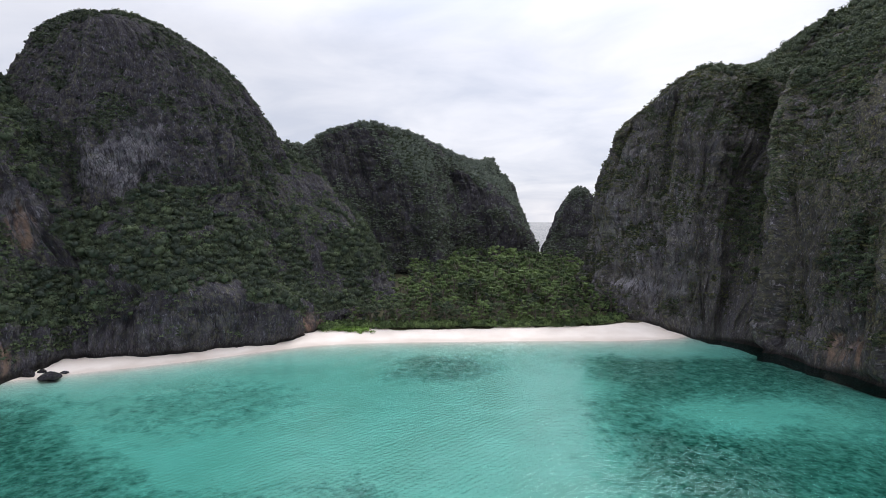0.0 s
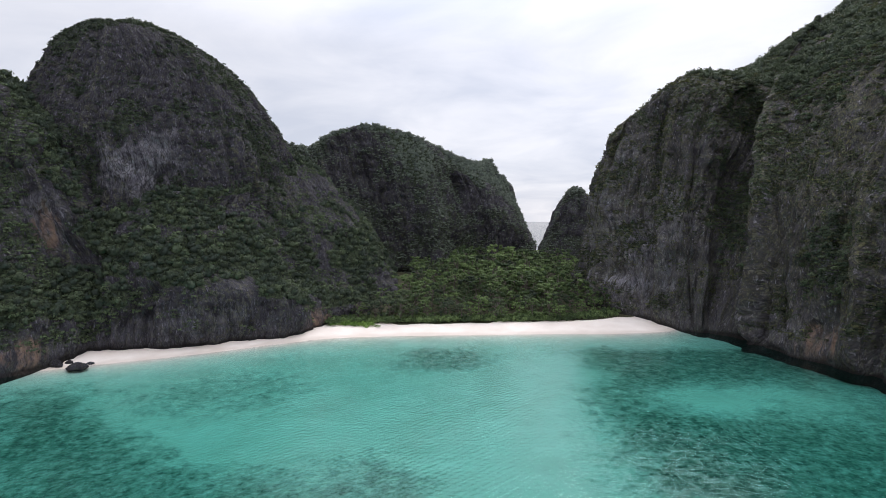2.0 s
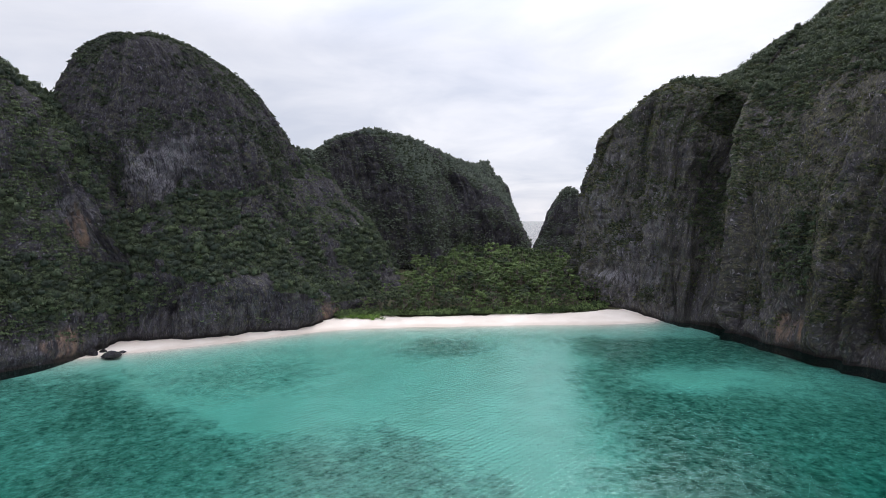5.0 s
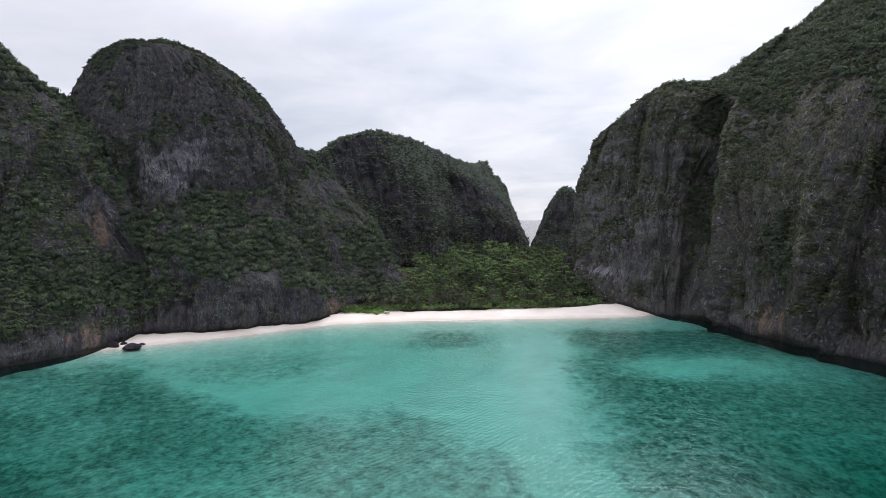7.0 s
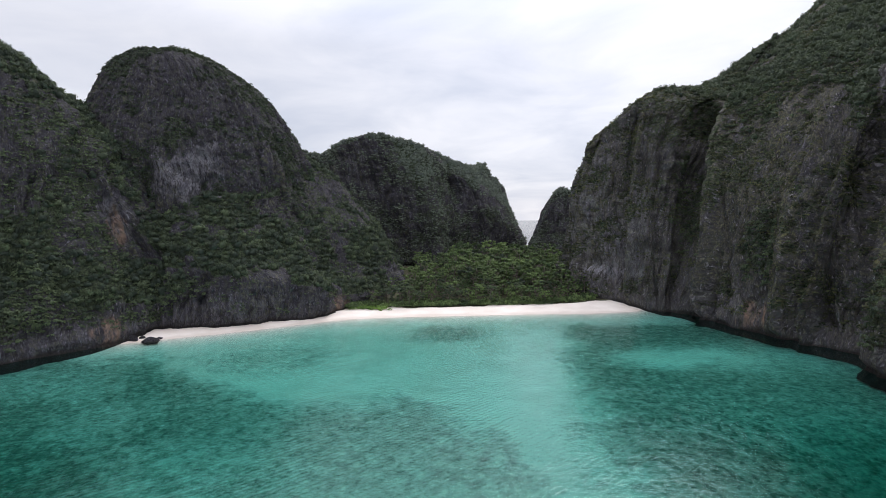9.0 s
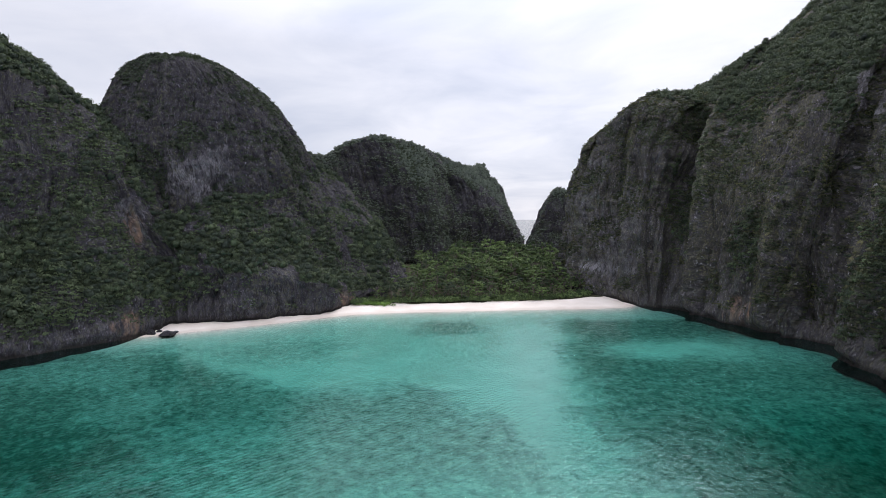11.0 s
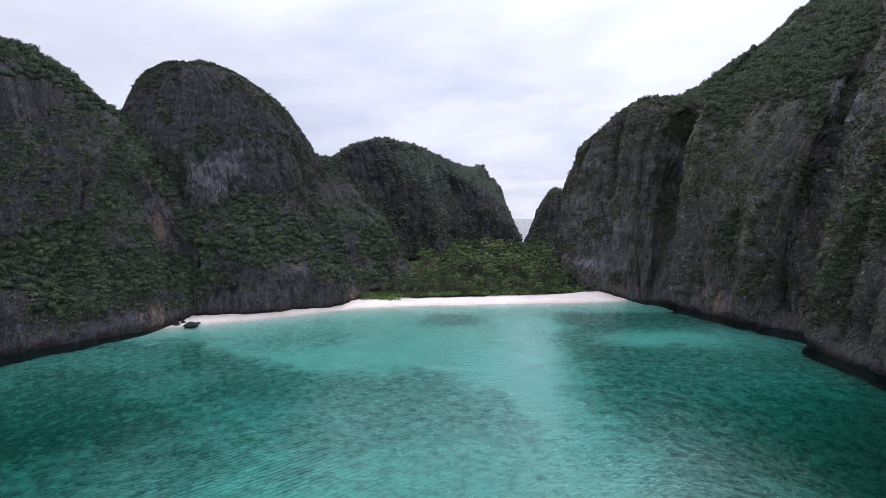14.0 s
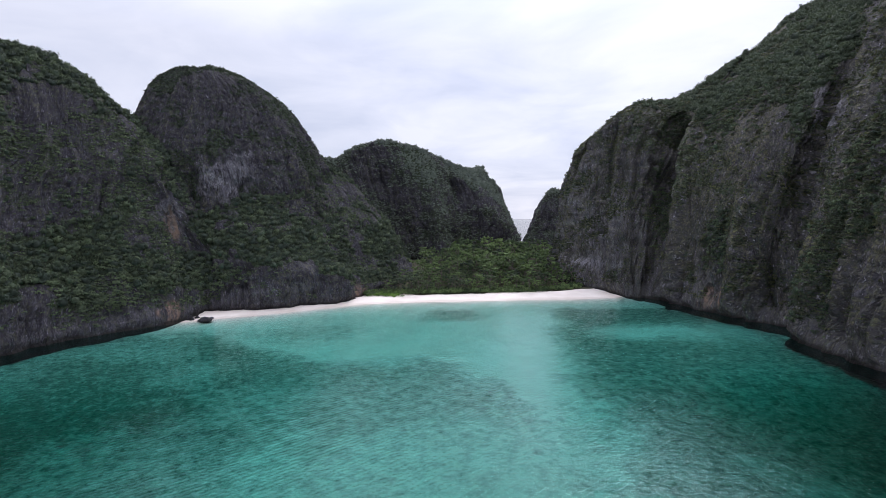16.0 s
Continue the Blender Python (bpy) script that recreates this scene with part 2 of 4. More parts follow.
def leaf_material(name, dark, light):
    n = Nodes(name)
    g = n.add("ShaderNodeNewGeometry")
    o = n.add("ShaderNodeObjectInfo")
    clump = n.noise(n.place(), 0.22, 2, 0.5)
    wide = n.noise(n.place(), 0.03, 3, 0.5)
    f = n.math("ADD", n.math("MULTIPLY", n.ramp(clump, 0.3, 0.7), 0.5), n.math("MULTIPLY", g.outputs["Random Per Island"], 0.3))
    f = n.math("ADD", f, n.math("MULTIPLY", n.math("SUBTRACT", wide, 0.4), 0.7))
    f = n.math("ADD", f, n.math("MULTIPLY", n.math("SUBTRACT", o.outputs["Random"], 0.5), 0.9))
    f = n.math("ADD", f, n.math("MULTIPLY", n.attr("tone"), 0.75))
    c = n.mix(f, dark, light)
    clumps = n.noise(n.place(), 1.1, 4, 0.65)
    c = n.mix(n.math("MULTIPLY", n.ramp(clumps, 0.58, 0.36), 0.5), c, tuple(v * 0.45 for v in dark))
    p = n.skin(c, 0.65, n.bump(clumps, 0.6, 0.8), 0.2)
    tr = n.add("ShaderNodeBsdfTranslucent", {"Color": n.mix(0.5, c, (0.10, 0.14, 0.02))})
    m = n.add("ShaderNodeMixShader", {1: p.outputs[0], 2: tr.outputs[0]}, Fac=0.22)
    n.t.links.new(m.outputs[0], n.out.inputs[0])
    return n.mat


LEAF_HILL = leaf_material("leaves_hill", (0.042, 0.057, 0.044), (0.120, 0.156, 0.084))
# paler, bluer leaves for the far hills: distance haze put into the colour
LEAF_HAZED = leaf_material("leaves_inner_hazed", (0.092, 0.110, 0.103), (0.176, 0.206, 0.168))
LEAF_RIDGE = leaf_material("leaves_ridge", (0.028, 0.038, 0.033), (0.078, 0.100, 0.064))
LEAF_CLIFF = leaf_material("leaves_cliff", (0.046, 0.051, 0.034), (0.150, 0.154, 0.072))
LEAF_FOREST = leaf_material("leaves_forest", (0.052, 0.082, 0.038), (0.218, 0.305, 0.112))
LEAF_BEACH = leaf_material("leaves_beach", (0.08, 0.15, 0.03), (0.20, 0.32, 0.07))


def bark_material():
    n = Nodes("bark")
    c = n.mix(n.noise(n.place(3, 3, 0.6), 1.0, 4), (0.07, 0.058, 0.046), (0.19, 0.165, 0.14))
    n.skin(c, 0.85, n.bump(n.noise(n.place(6, 6, 1.2), 1.0, 4), 0.6, 0.05))
    return n.mat


BARK = bark_material()


def ground_material():
    """White coral sand; reef and weed below the water, leaf litter under the trees."""
    n = Nodes("ground")
    g1 = n.noise(n.place(), 0.9, 6, 0.6)
    g2 = n.noise(n.place(), 0.09, 4, 0.55)
    g3 = n.noise(n.place(), 9.0, 3, 0.6)
    sand = n.mix(n.ramp(g2, 0.3, 0.7), (0.70, 0.615, 0.545), (0.82, 0.745, 0.68))
    sand = n.mix(n.math("MULTIPLY", n.ramp(g3, 0.4, 0.8), 0.18), sand, (0.55, 0.46, 0.38))
    sand = n.mix(n.attr("wet"), sand, (0.56, 0.47, 0.40))
    mott = n.noise(n.place(1.05, 0.95, 1), 0.30, 6, 0.68, 0.15)
    weed = n.mix(n.ramp(g1, 0.35, 0.7), (0.060, 0.100, 0.082), (0.22, 0.28, 0.225))
    heads = n.noise(n.place(), 0.85, 5, 0.62, 0.2)
    mott = n.math("ADD", n.math("MULTIPLY", mott, 0.62), n.math("MULTIPLY", heads, 0.38))
    cover = n.math("ADD", n.attr("reef"), n.math("MULTIPLY", n.math("SUBTRACT", mott, 0.5), 2.2))
    sand = n.mix(n.ramp(cover, 0.24, 0.88), sand, weed)
    litter = n.mix(n.ramp(g1, 0.35, 0.7), (0.030, 0.032, 0.016), (0.10, 0.095, 0.05))
    c = n.mix(n.ramp(n.math("ADD", n.attr("litter"), n.math("MULTIPLY", n.math("SUBTRACT", g1, 0.5), 0.6)), 0.4, 0.6), sand, litter)
    n.skin(c, 0.9, n.bump(n.math("ADD", g1, n.math("MULTIPLY", g3, 0.15)), 0.4, 0.25), 0.2)
    return n.mat


def water_material():
    """Clear sea: gloss by Fresnel over a tint that deepens with the depth of water."""
    n = Nodes("sea_water")
    d = n.attr("depth")
    k = (0.36, 0.106, 0.122)
    ch = [n.math("POWER", math.exp(-v), d) for v in k]
    col = n.add("ShaderNodeCombineColor", {0: ch[0], 1: ch[1], 2: ch[2]})
    turned = n.add("ShaderNodeMapping", {"Vector": n.place()})
    turned.inputs["Rotation"].default_value = (0, 0, radians(-43))
    long = n.add("ShaderNodeMapping", {"Vector": turned.outputs[0]})
    long.inputs["Scale"].default_value = (0.05, 0.27, 1)
    swell = n.noise(long.outputs[0], 1.0, 2, 0.5, 0.25)
    rip = n.noise(n.place(0.55, 0.9, 1), 1.0, 4, 0.6, 0.3)
    fine = n.noise(n.place(0.9, 1.3, 1), 1.6, 3, 0.6)
    train = n.add("ShaderNodeTexWave", {"Vector": turned.outputs[0]}, Scale=0.23, Distortion=4.0, Detail=2.0)
    train.inputs["Detail Scale"].default_value = 0.6
    train.bands_direction = "Y"
    cross = n.add("ShaderNodeTexWave", {"Vector": turned.outputs[0]}, Scale=0.20, Distortion=6.0, Detail=2.0)
    cross.inputs["Detail Scale"].default_value = 0.8
    cross.bands_direction = "DIAGONAL"
    patch = n.ramp(n.noise(n.place(0.02, 0.02, 1), 1.0, 2, 0.5), 0.35, 0.65, (0.35, 0.35, 0.35, 1), (1, 1, 1, 1))
    h = n.math("ADD", n.math("MULTIPLY", rip, 0.45), n.math("MULTIPLY", n.math("MULTIPLY", swell, patch), 0.8))
    h = n.math("ADD", h, n.math("MULTIPLY", fine, 0.16))
    waves = n.math("ADD", n.math("MULTIPLY", train.outputs["Fac"], 0.14), n.math("MULTIPLY", cross.outputs["Fac"], 0.07))
    h = n.math("ADD", h, n.math("MULTIPLY", waves, patch))
    nor = n.bump(h, 0.48, 0.55)
    tr = n.add("ShaderNodeBsdfTransparent", {"Color": col.outputs[0]})
    gl = n.add("ShaderNodeBsdfGlossy", {"Normal": nor}, Roughness=0.06)
    fr = n.add("ShaderNodeFresnel", {"Normal": nor}, IOR=1.41)
    mx = n.add("ShaderNodeMixShader", {0: fr.outputs[0], 1: tr.outputs[0], 2: gl.outputs[0]})
    n.t.links.new(mx.outputs[0], n.out.inputs[0])
    return n.mat


GROUND, WATER = ground_material(), water_material()


# ---- mesh helpers ----
def mesh_of(name, verts, faces, material, attrs=None, shade=True):
    """A mesh from arrays of vertices and of faces that all have the same number of corners."""
    verts, faces = np.asarray(verts, np.float32), np.asarray(faces, np.int32)
    me = bpy.data.meshes.new(name)
    k = faces.shape[1]
    me.vertices.add(len(verts))
    me.vertices.foreach_set("co", verts.ravel())
    me.loops.add(faces.size)
    me.loops.foreach_set("vertex_index", faces.ravel())
    me.polygons.add(len(faces))
    me.polygons.foreach_set("loop_start", np.arange(0, faces.size, k, dtype=np.int32))
    me.update(calc_edges=True)
    me.polygons.foreach_set("use_smooth", np.full(len(faces), shade))
    for key, values in (attrs or {}).items():
        values = np.asarray(values, np.float32)
        if values.ndim == 2:
            me.attributes.new(key, "FLOAT_VECTOR", "POINT").data.foreach_set("vector", values.ravel())
        else:
            me.attributes.new(key, "FLOAT", "POINT").data.foreach_set("value", values)
    me.materials.append(material)
    return me


def part(name, bm, material, parent, label=""):
    me = bpy.data.meshes.new(name)
    bm.to_mesh(me)
    bm.free()
    me.materials.append(material)
    ob = new(name, me)
    ob.parent = parent
    return tagged(ob, label)


def grid_faces(nu, nv, closed=False):
    i, j = np.meshgrid(np.arange(nu if closed else nu - 1), np.arange(nv - 1), indexing="ij")
    i2 = (i + 1) % nu
    return np.stack([i * nv + j, i2 * nv + j, i2 * nv + j + 1, i * nv + j + 1], -1).reshape(-1, 4)


def spline(points, steps, closed=False, weights=None):
    """Catmull-Rom through points (K, ..., 3), sampled evenly by mean chord length, or denser by weights."""
    P = np.asarray(points, float)
    if closed:
        P = np.concatenate([P, P[:1]])
    K = len(P)
    chord = np.linalg.norm(np.diff(P, axis=0), axis=-1).reshape(K - 1, -1).mean(1)
    if weights is not None:
        chord = chord * np.array(weights)
    s = np.concatenate([[0], np.cumsum(chord)])
    u = np.interp(np.linspace(0, s[-1], steps, endpoint=not closed), s, np.arange(K))
    i = np.clip(u.astype(int), 0, K - 2)
    f = (u - i).reshape(-1, *([1] * (P.ndim - 1)))
    if closed:
        a, d = P[(i - 1) % (K - 1)], P[(i + 2) % (K - 1)]
    else:
        a, d = P[np.maximum(i - 1, 0)], P[np.minimum(i + 2, K - 1)]
    b, c = P[i], P[i + 1]
    return b + 0.5 * f * (c - a + f * (2 * a - 5 * b + 4 * c - d + f * (3 * (b - c) + d - a)))


def grid_normals(G, closed=False):
    du = (np.roll(G, -1, 0) - np.roll(G, 1, 0)) if closed else np.gradient(G, axis=0)
    dv = np.gradient(G, axis=1)
    n = np.cross(du, dv)
    return n / np.maximum(np.linalg.norm(n, axis=-1, keepdims=True), 1e-9)


BARE = [  # bare pale rock: centre, radii
    ((-122, 218, 71), (19, 12, 14)), ((-115, 223, 88), (4, 10, 5)), ((92, 248, 19), (22, 18, 4.5)), ((174, 160, 101), (6, 12, 12)), ((-146, 191, 46), (9, 8, 12)),
]
STRIP = [((88, 250, 18.5), (16, 18, 2.6)), ((91, 247, 17.5), (6, 7, 4.5))]  # white streak low on the first buttress
RUST = [((-143, 189, 43), (4, 7, 10)), ((-129, 160, 5), (6, 6, 6)), ((126, 172, 8), (12, 9, 6)), ((131, 130, 8), (5, 9, 5)), ((-54, 224, 5), (8, 9, 5))]
CLEAR = [((-84, 203, 16), (17, 14, 13)), ((-105, 186, 8), (14, 8, 7)), ((-62, 214, 8), (14, 12, 8)), ((-140, 146, 5), (14, 14, 4))]  # rock with no scrub
ROCKY = [((122, 264, 112), (24, 20, 12)), ((-64, 272, 62), (26, 44, 28)), ((95, 282, 96), (26, 26, 26)), ((-184, 164, 84), (42, 44, 34)), ((-142, 190, 46), (12, 12, 14))]  # too bare for trees
LUSH = [((135, 200, 50), (16, 26, 46)), ((158, 225, 95), (26, 26, 30)), ((140, 170, 40), (10, 20, 30)), ((145, 110, 40), (18, 28, 60)), ((85, 265, 45), (14, 26, 26)), ((150, 190, 75), (12, 16, 30))]  # greenest moss
TREED = [((160, 266, 102), (22, 20, 18)), ((172, 222, 112), (34, 46, 24)), ((148, 100, 52), (18, 22, 60)), ((140, 240, 60), (17, 18, 52)), ((134, 178, 33), (9, 12, 15)), ((-152, 146, 22), (16, 22, 15)), ((-122, 180, 21), (15, 9, 11)), ((134, 108, 22), (8, 16, 20))]  # steep but overgrown
CORNER = [((82, 270, 40), (22, 34, 52)), ((99, 246, 34), (18, 16, 40))]  # paler arris of rock
CAVES = [((-104, 187, 23), 3.2, 5.0), ((-142, 189, 51), 1.8, 3.0), ((120, 199, 4), 3.0, 5.0), ((126, 158, 3), 2.5, 3.0)]  # centre, radius, depth


def zones(P, table):
    out = np.zeros(len(P))
    for c, r in table:
        d = np.sqrt((((P - np.array(c)) / np.array(r)) ** 2).sum(1))
        near = np.flatnonzero(d < 2)
        if len(near):
            q = d[near] + 0.4 * fbm(P[near], (5, 5, 9), 3, 91)
            out[near] = np.maximum(out[near], 1 - smooth(0.6, 1.2, q))
    return out


def leaf_template(seed, count, flat, leaf, lobes_n=7, low=-0.25, body=0):
    """Tufts of leaves over a few lobes, for a crown about 1 in radius that sits on z = 0; body: corners round the
    inside, whose shade is put into its tone.
    """
    r = np.random.default_rng(seed)
    a = np.arange(lobes_n) * 2.4 + r.uniform(-0.5, 0.5, lobes_n)
    out = 0.72 * np.sqrt((np.arange(lobes_n) + 0.3) / lobes_n) * r.uniform(0.75, 1.15, lobes_n)
    lobes = np.stack([out * np.cos(a), out * np.sin(a), flat * (0.25 + 0.75 * np.sqrt(np.clip(1 - out ** 2, 0, 1)) * r.uniform(0.6, 1.0, lobes_n) - 0.25)], -1)
    size = r.uniform(0.75, 1.25, lobes_n) * min(0.55, 1.05 / math.sqrt(lobes_n))
    which = r.choice(lobes_n, count, p=size ** 2 / (size ** 2).sum())
    d = r.normal(0, 1, (count, 3))
    d[:, 2] = np.abs(d[:, 2]) * 1.1 + low * r.random(count)
    d /= np.linalg.norm(d, axis=1, keepdims=True)
    c = lobes[which] + d * size[which, None] * (1, 1, flat * 0.9) * r.uniform(0.7, 1.12, (count, 1))
    n = d + r.normal(0, 0.3, (count, 3)) + (0, 0, 0.1)
    n /= np.linalg.norm(n, axis=1, keepdims=True)
    a = np.cross(n, r.normal(0, 1, (count, 3)))
    a /= np.linalg.norm(a, axis=1, keepdims=True)
    b = np.cross(n, a)
    s = leaf * r.uniform(0.6, 1.35, (count, 1))
    V = np.stack([c - a * s, c + b * s * 0.62 - n * s * 0.2, c + a * s, c - b * s * 0.62 - n * s * 0.2], 1).reshape(-1, 3)
    F = np.arange(len(V)).reshape(-1, 4)
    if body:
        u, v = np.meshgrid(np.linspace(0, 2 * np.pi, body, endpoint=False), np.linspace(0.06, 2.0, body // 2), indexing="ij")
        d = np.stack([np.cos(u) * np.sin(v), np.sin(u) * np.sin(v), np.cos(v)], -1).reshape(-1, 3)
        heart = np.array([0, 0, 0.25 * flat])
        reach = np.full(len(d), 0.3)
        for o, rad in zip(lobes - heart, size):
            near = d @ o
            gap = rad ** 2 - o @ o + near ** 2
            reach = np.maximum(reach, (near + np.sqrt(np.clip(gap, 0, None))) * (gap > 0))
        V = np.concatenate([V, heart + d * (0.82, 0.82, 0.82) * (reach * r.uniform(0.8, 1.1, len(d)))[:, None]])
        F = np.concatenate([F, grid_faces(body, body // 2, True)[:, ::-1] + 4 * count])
    return V, F


SHRUBS = [leaf_template(100 + k, 14, 0.8, 0.36, 3) for k in range(9)]
BUSHES = [leaf_template(150 + k, 54, 0.9, 0.20, 6) for k in range(9)]
CROWNS = [leaf_template(200 + k, 64, 1.25, 0.165, 9, body=8) for k in range(12)]


def scatter(name, templates, places, sizes, heights, material, label, category="bushes"):
    """One mass of shrubs or crowns: leaves on every place."""
    r = np.random.default_rng(len(places))
    V, F, tone, count = [], [], [], 0
    kind = r.integers(0, len(templates), len(places))
    for k, (T, TF) in enumerate(templates):
        m = kind == k
        n = m.sum()
        if not n:
            continue
        a = r.uniform(0, 2 * np.pi, n)
        ca, sa = np.cos(a)[:, None], np.sin(a)[:, None]
        X, Y, Z = T[None, :, 0], T[None, :, 1], T[None, :, 2]
        w, h, p = sizes[m][:, None], heights[m][:, None], places[m]
        V.append(np.stack([(X * ca - Y * sa) * w + p[:, 0, None], (X * sa + Y * ca) * w + p[:, 1, None], Z * h + p[:, 2, None]], -1).reshape(-1, 3))
        F.append((TF[None] + (count + len(T) * np.arange(n))[:, None, None]).reshape(-1, 4))
        count += n * len(T)
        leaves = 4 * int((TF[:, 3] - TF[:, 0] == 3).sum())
        # crown insides darker than their leaves: self-shade put into the tone
        inner_shade = np.where(np.arange(len(T)) < leaves, 0.08, -0.12)
        tone.append((r.normal(0, 0.38, n)[:, None] + inner_shade).ravel())
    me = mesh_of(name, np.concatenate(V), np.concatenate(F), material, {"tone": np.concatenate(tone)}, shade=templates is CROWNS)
    return tagged(new(name, me), label, category, kind="stuff")


def apart(P, gap, order):
    """The places of P, taken in that order, that keep their gap from those taken before."""
    grid, taken, side = {}, [], float(gap.max())
    key = np.floor(P / side).astype(int)
    for i in order:
        k, ok = tuple(key[i]), True
        for a in (-1, 0, 1):
            for b in (-1, 0, 1):
                for c in (-1, 0, 1):
                    for j in grid.get((k[0] + a, k[1] + b, k[2] + c), ()):
                        if (P[i, 0] - P[j, 0]) ** 2 + (P[i, 1] - P[j, 1]) ** 2 + (P[i, 2] - P[j, 2]) ** 2 < gap[i] ** 2:
                            ok = False
                            break
        if ok:
            grid.setdefault(k, []).append(i)
            taken.append(i)
    return np.array(taken, int)


def landform(name, G, material, label, category, scrub=0.35, wood=(0.35, 0.6), closed=False, rough=1.0, crown=4.7, seed=0, leaf=None, ribs=(15, 90, 7.0)):
    """Limestone mass from a grid of points: flutes, ledges, the tidal notch, caves, then scrub on the steep rock
    (scrub: how much) and woods where it lies flatter (wood: from and to which upward share of the normal; crown: tree
    spacing)."""
    nu, nv = G.shape[:2]
    N = grid_normals(G, closed)
    if N[:, :, 2].mean() < 0:
        N = -N
    P, Q = G.reshape(-1, 3), N.reshape(-1, 3)
    steep = 1 - np.clip(np.abs(Q[:, 2]), 0, 1)
    step = np.linalg.norm(np.diff(G, axis=0), axis=-1)[:, nv // 8:nv * 3 // 4].mean(1)
    u = np.concatenate([[0], np.cumsum(step)])[:, None] + np.zeros((1, nv))
    v = np.concatenate([np.zeros((nu, 1)), np.cumsum(np.linalg.norm(np.diff(G, axis=1), axis=-1), 1)], 1)
    S = np.stack([u.ravel(), 0 * u.ravel(), v.ravel()], -1)
    S[:, 0] += 2.5 * fbm(P, (30, 30, 30), 2, seed + 60)
    crest = 0.25 - np.abs(fbm(S, (ribs[0], 1, ribs[1]), 2, seed + 2, 0.4))
    d = 2.2 * fbm(P, (24, 24, 34), 3, seed) * (0.4 + 0.6 * steep)
    d += steep * (ribs[2] * crest + 4.4 * (0.3 - np.abs(fbm(S, (7.0, 1, 40), 2, seed + 3))) + 1.8 * (0.3 - np.abs(fbm(S, (3.4, 1, 16), 2, seed + 5))))
    d += steep * (0.6 * fbm(P, (26, 26, 4.5), 3, seed + 8) + 0.6 * fbm(S, (1.7, 1, 5), 2, seed + 6))
    d += 0.4 * fbm(P, (2.4, 2.4, 2.4), 2, seed + 9)
    # open joints: deep, narrow, mostly upright
    for size, deep, wide, key in (((13, 1, 70), 2.6, 0.10, 31), ((5.5, 1, 26), 1.5, 0.12, 33), ((12, 1, 5.5), 0.8, 0.09, 35)):
        d -= steep * deep * np.exp(-(fbm(S, size, 2, seed + key) / wide) ** 2)
    d += 0.9 * steep
    d *= 0.18 + 0.82 * smooth(-1, 12, P[:, 2])
    d *= 1 - 0.25 * zones(P, CLEAR)
    for c, rad, deep in CAVES:
        d -= deep * np.exp(-(((P - np.array(c)) / rad) ** 2).sum(1))
    rise = P[:, 2] - np.maximum(ground_height(P[:, 0], P[:, 1]), 0)
    notch = np.clip(1 - np.abs(rise - 0.8) / 2.4, 0, 1) * steep
    P2 = P + Q * (rough * d)[:, None] * np.array([1, 1, 0.7]) - Q * (3.2 * notch * (0.6 + 0.5 * fbm(P, 14.0, 2, 77)))[:, None] * np.array([1, 1, 0])
    F = grid_faces(nu, nv, closed)
    N2 = grid_normals(P2.reshape(nu, nv, 3), closed).reshape(-1, 3)
    N2[(N2 * Q).sum(1) < 0] *= -1
    broad = fbm(P2, (22, 22, 16), 4, seed + 21, 0.6)
    ledge = fbm(P2, (7, 7, 3.5), 3, seed + 25)
    bare = zones(P2, BARE)
    keep = (1 - np.maximum(0.97 * bare, 0.7 * zones(P2, CLEAR))) * smooth(3.5, 8, P2[:, 2] + 2 * broad)
    woods = smooth(wood[0], wood[1], Q[:, 2] + 0.12 * broad) * keep * (1 - 0.82 * zones(P2, ROCKY))
    woods *= smooth(-0.50, -0.22, fbm(P2, (12, 12, 16), 3, seed + 45))  # outcrops
    bushy = np.clip(scrub + 0.55 * broad + 0.45 * ledge + 0.5 * N2[:, 2], 0, 1) * keep
    over = zones(P2, TREED)
    bushy = np.maximum(bushy, 0.8 * over * keep)
    wash = 0.2 * (1 - smooth(5, 20, P2[:, 2] + 7 * broad)) * steep
    pale = np.maximum.reduce([0.58 * bare, 0.95 * zones(P2, STRIP), 0.28 * zones(P2, CORNER), wash, 0.08 * zones(P2, CLEAR)])
    # how far the undercut's painted shade reaches up from the cliff foot
    foot_shade = (1 - smooth(0.3, 2.2, rise + 0.7 * fbm(P2, 5.0, 2, 5))) * 0.9
    me = mesh_of(name, P2, F, material, {"green": np.maximum(woods, 0.62 * bushy), "pale": pale, "rust": zones(P2, RUST), "foot_shade": foot_shade, "lush": np.clip(0.5 * zones(P2, LUSH) + 0.7 * smooth(-0.05, 0.2, crest), 0, 1), "grain": S})
    ob = tagged(new(name, me), label, category, kind="structure")
    r = np.random.default_rng(seed + 1)
    # only the sides that face the bay are planted
    to = np.array([0, -50, 50]) - P2
    facing = (Q * to).sum(1) / np.linalg.norm(to, axis=1)
    seen = (facing > -0.12) & (P2[:, 1] > 30) & (P2[:, 1] < 480) & (P2[:, 2] > 3) & (P2[:, 0] < 290) & (P2[:, 0] > -270)
    C = P2[F].mean(1)
    area = 0.5 * np.linalg.norm(np.cross(P2[F[:, 2]] - P2[F[:, 0]], P2[F[:, 3]] - P2[F[:, 1]]), axis=1)
    # crowns side by side over the wooded parts
    wv = (woods * seen)[F].mean(1)
    pick = np.flatnonzero((wv > 0.35) & (r.random(len(C)) < 7.0 * area / crown ** 2))
    w = 0.5 * crown * r.uniform(0.6, 1.0, len(pick)) * (1 + 0.6 * r.random(len(pick)) ** 3)
    keepers = apart(C[pick], 1.04 * w, np.argsort(-w * r.uniform(0.6, 1.0, len(pick))))
    pick, w = pick[keepers], w[keepers]
    h = w * r.uniform(0.85, 1.5, len(pick))
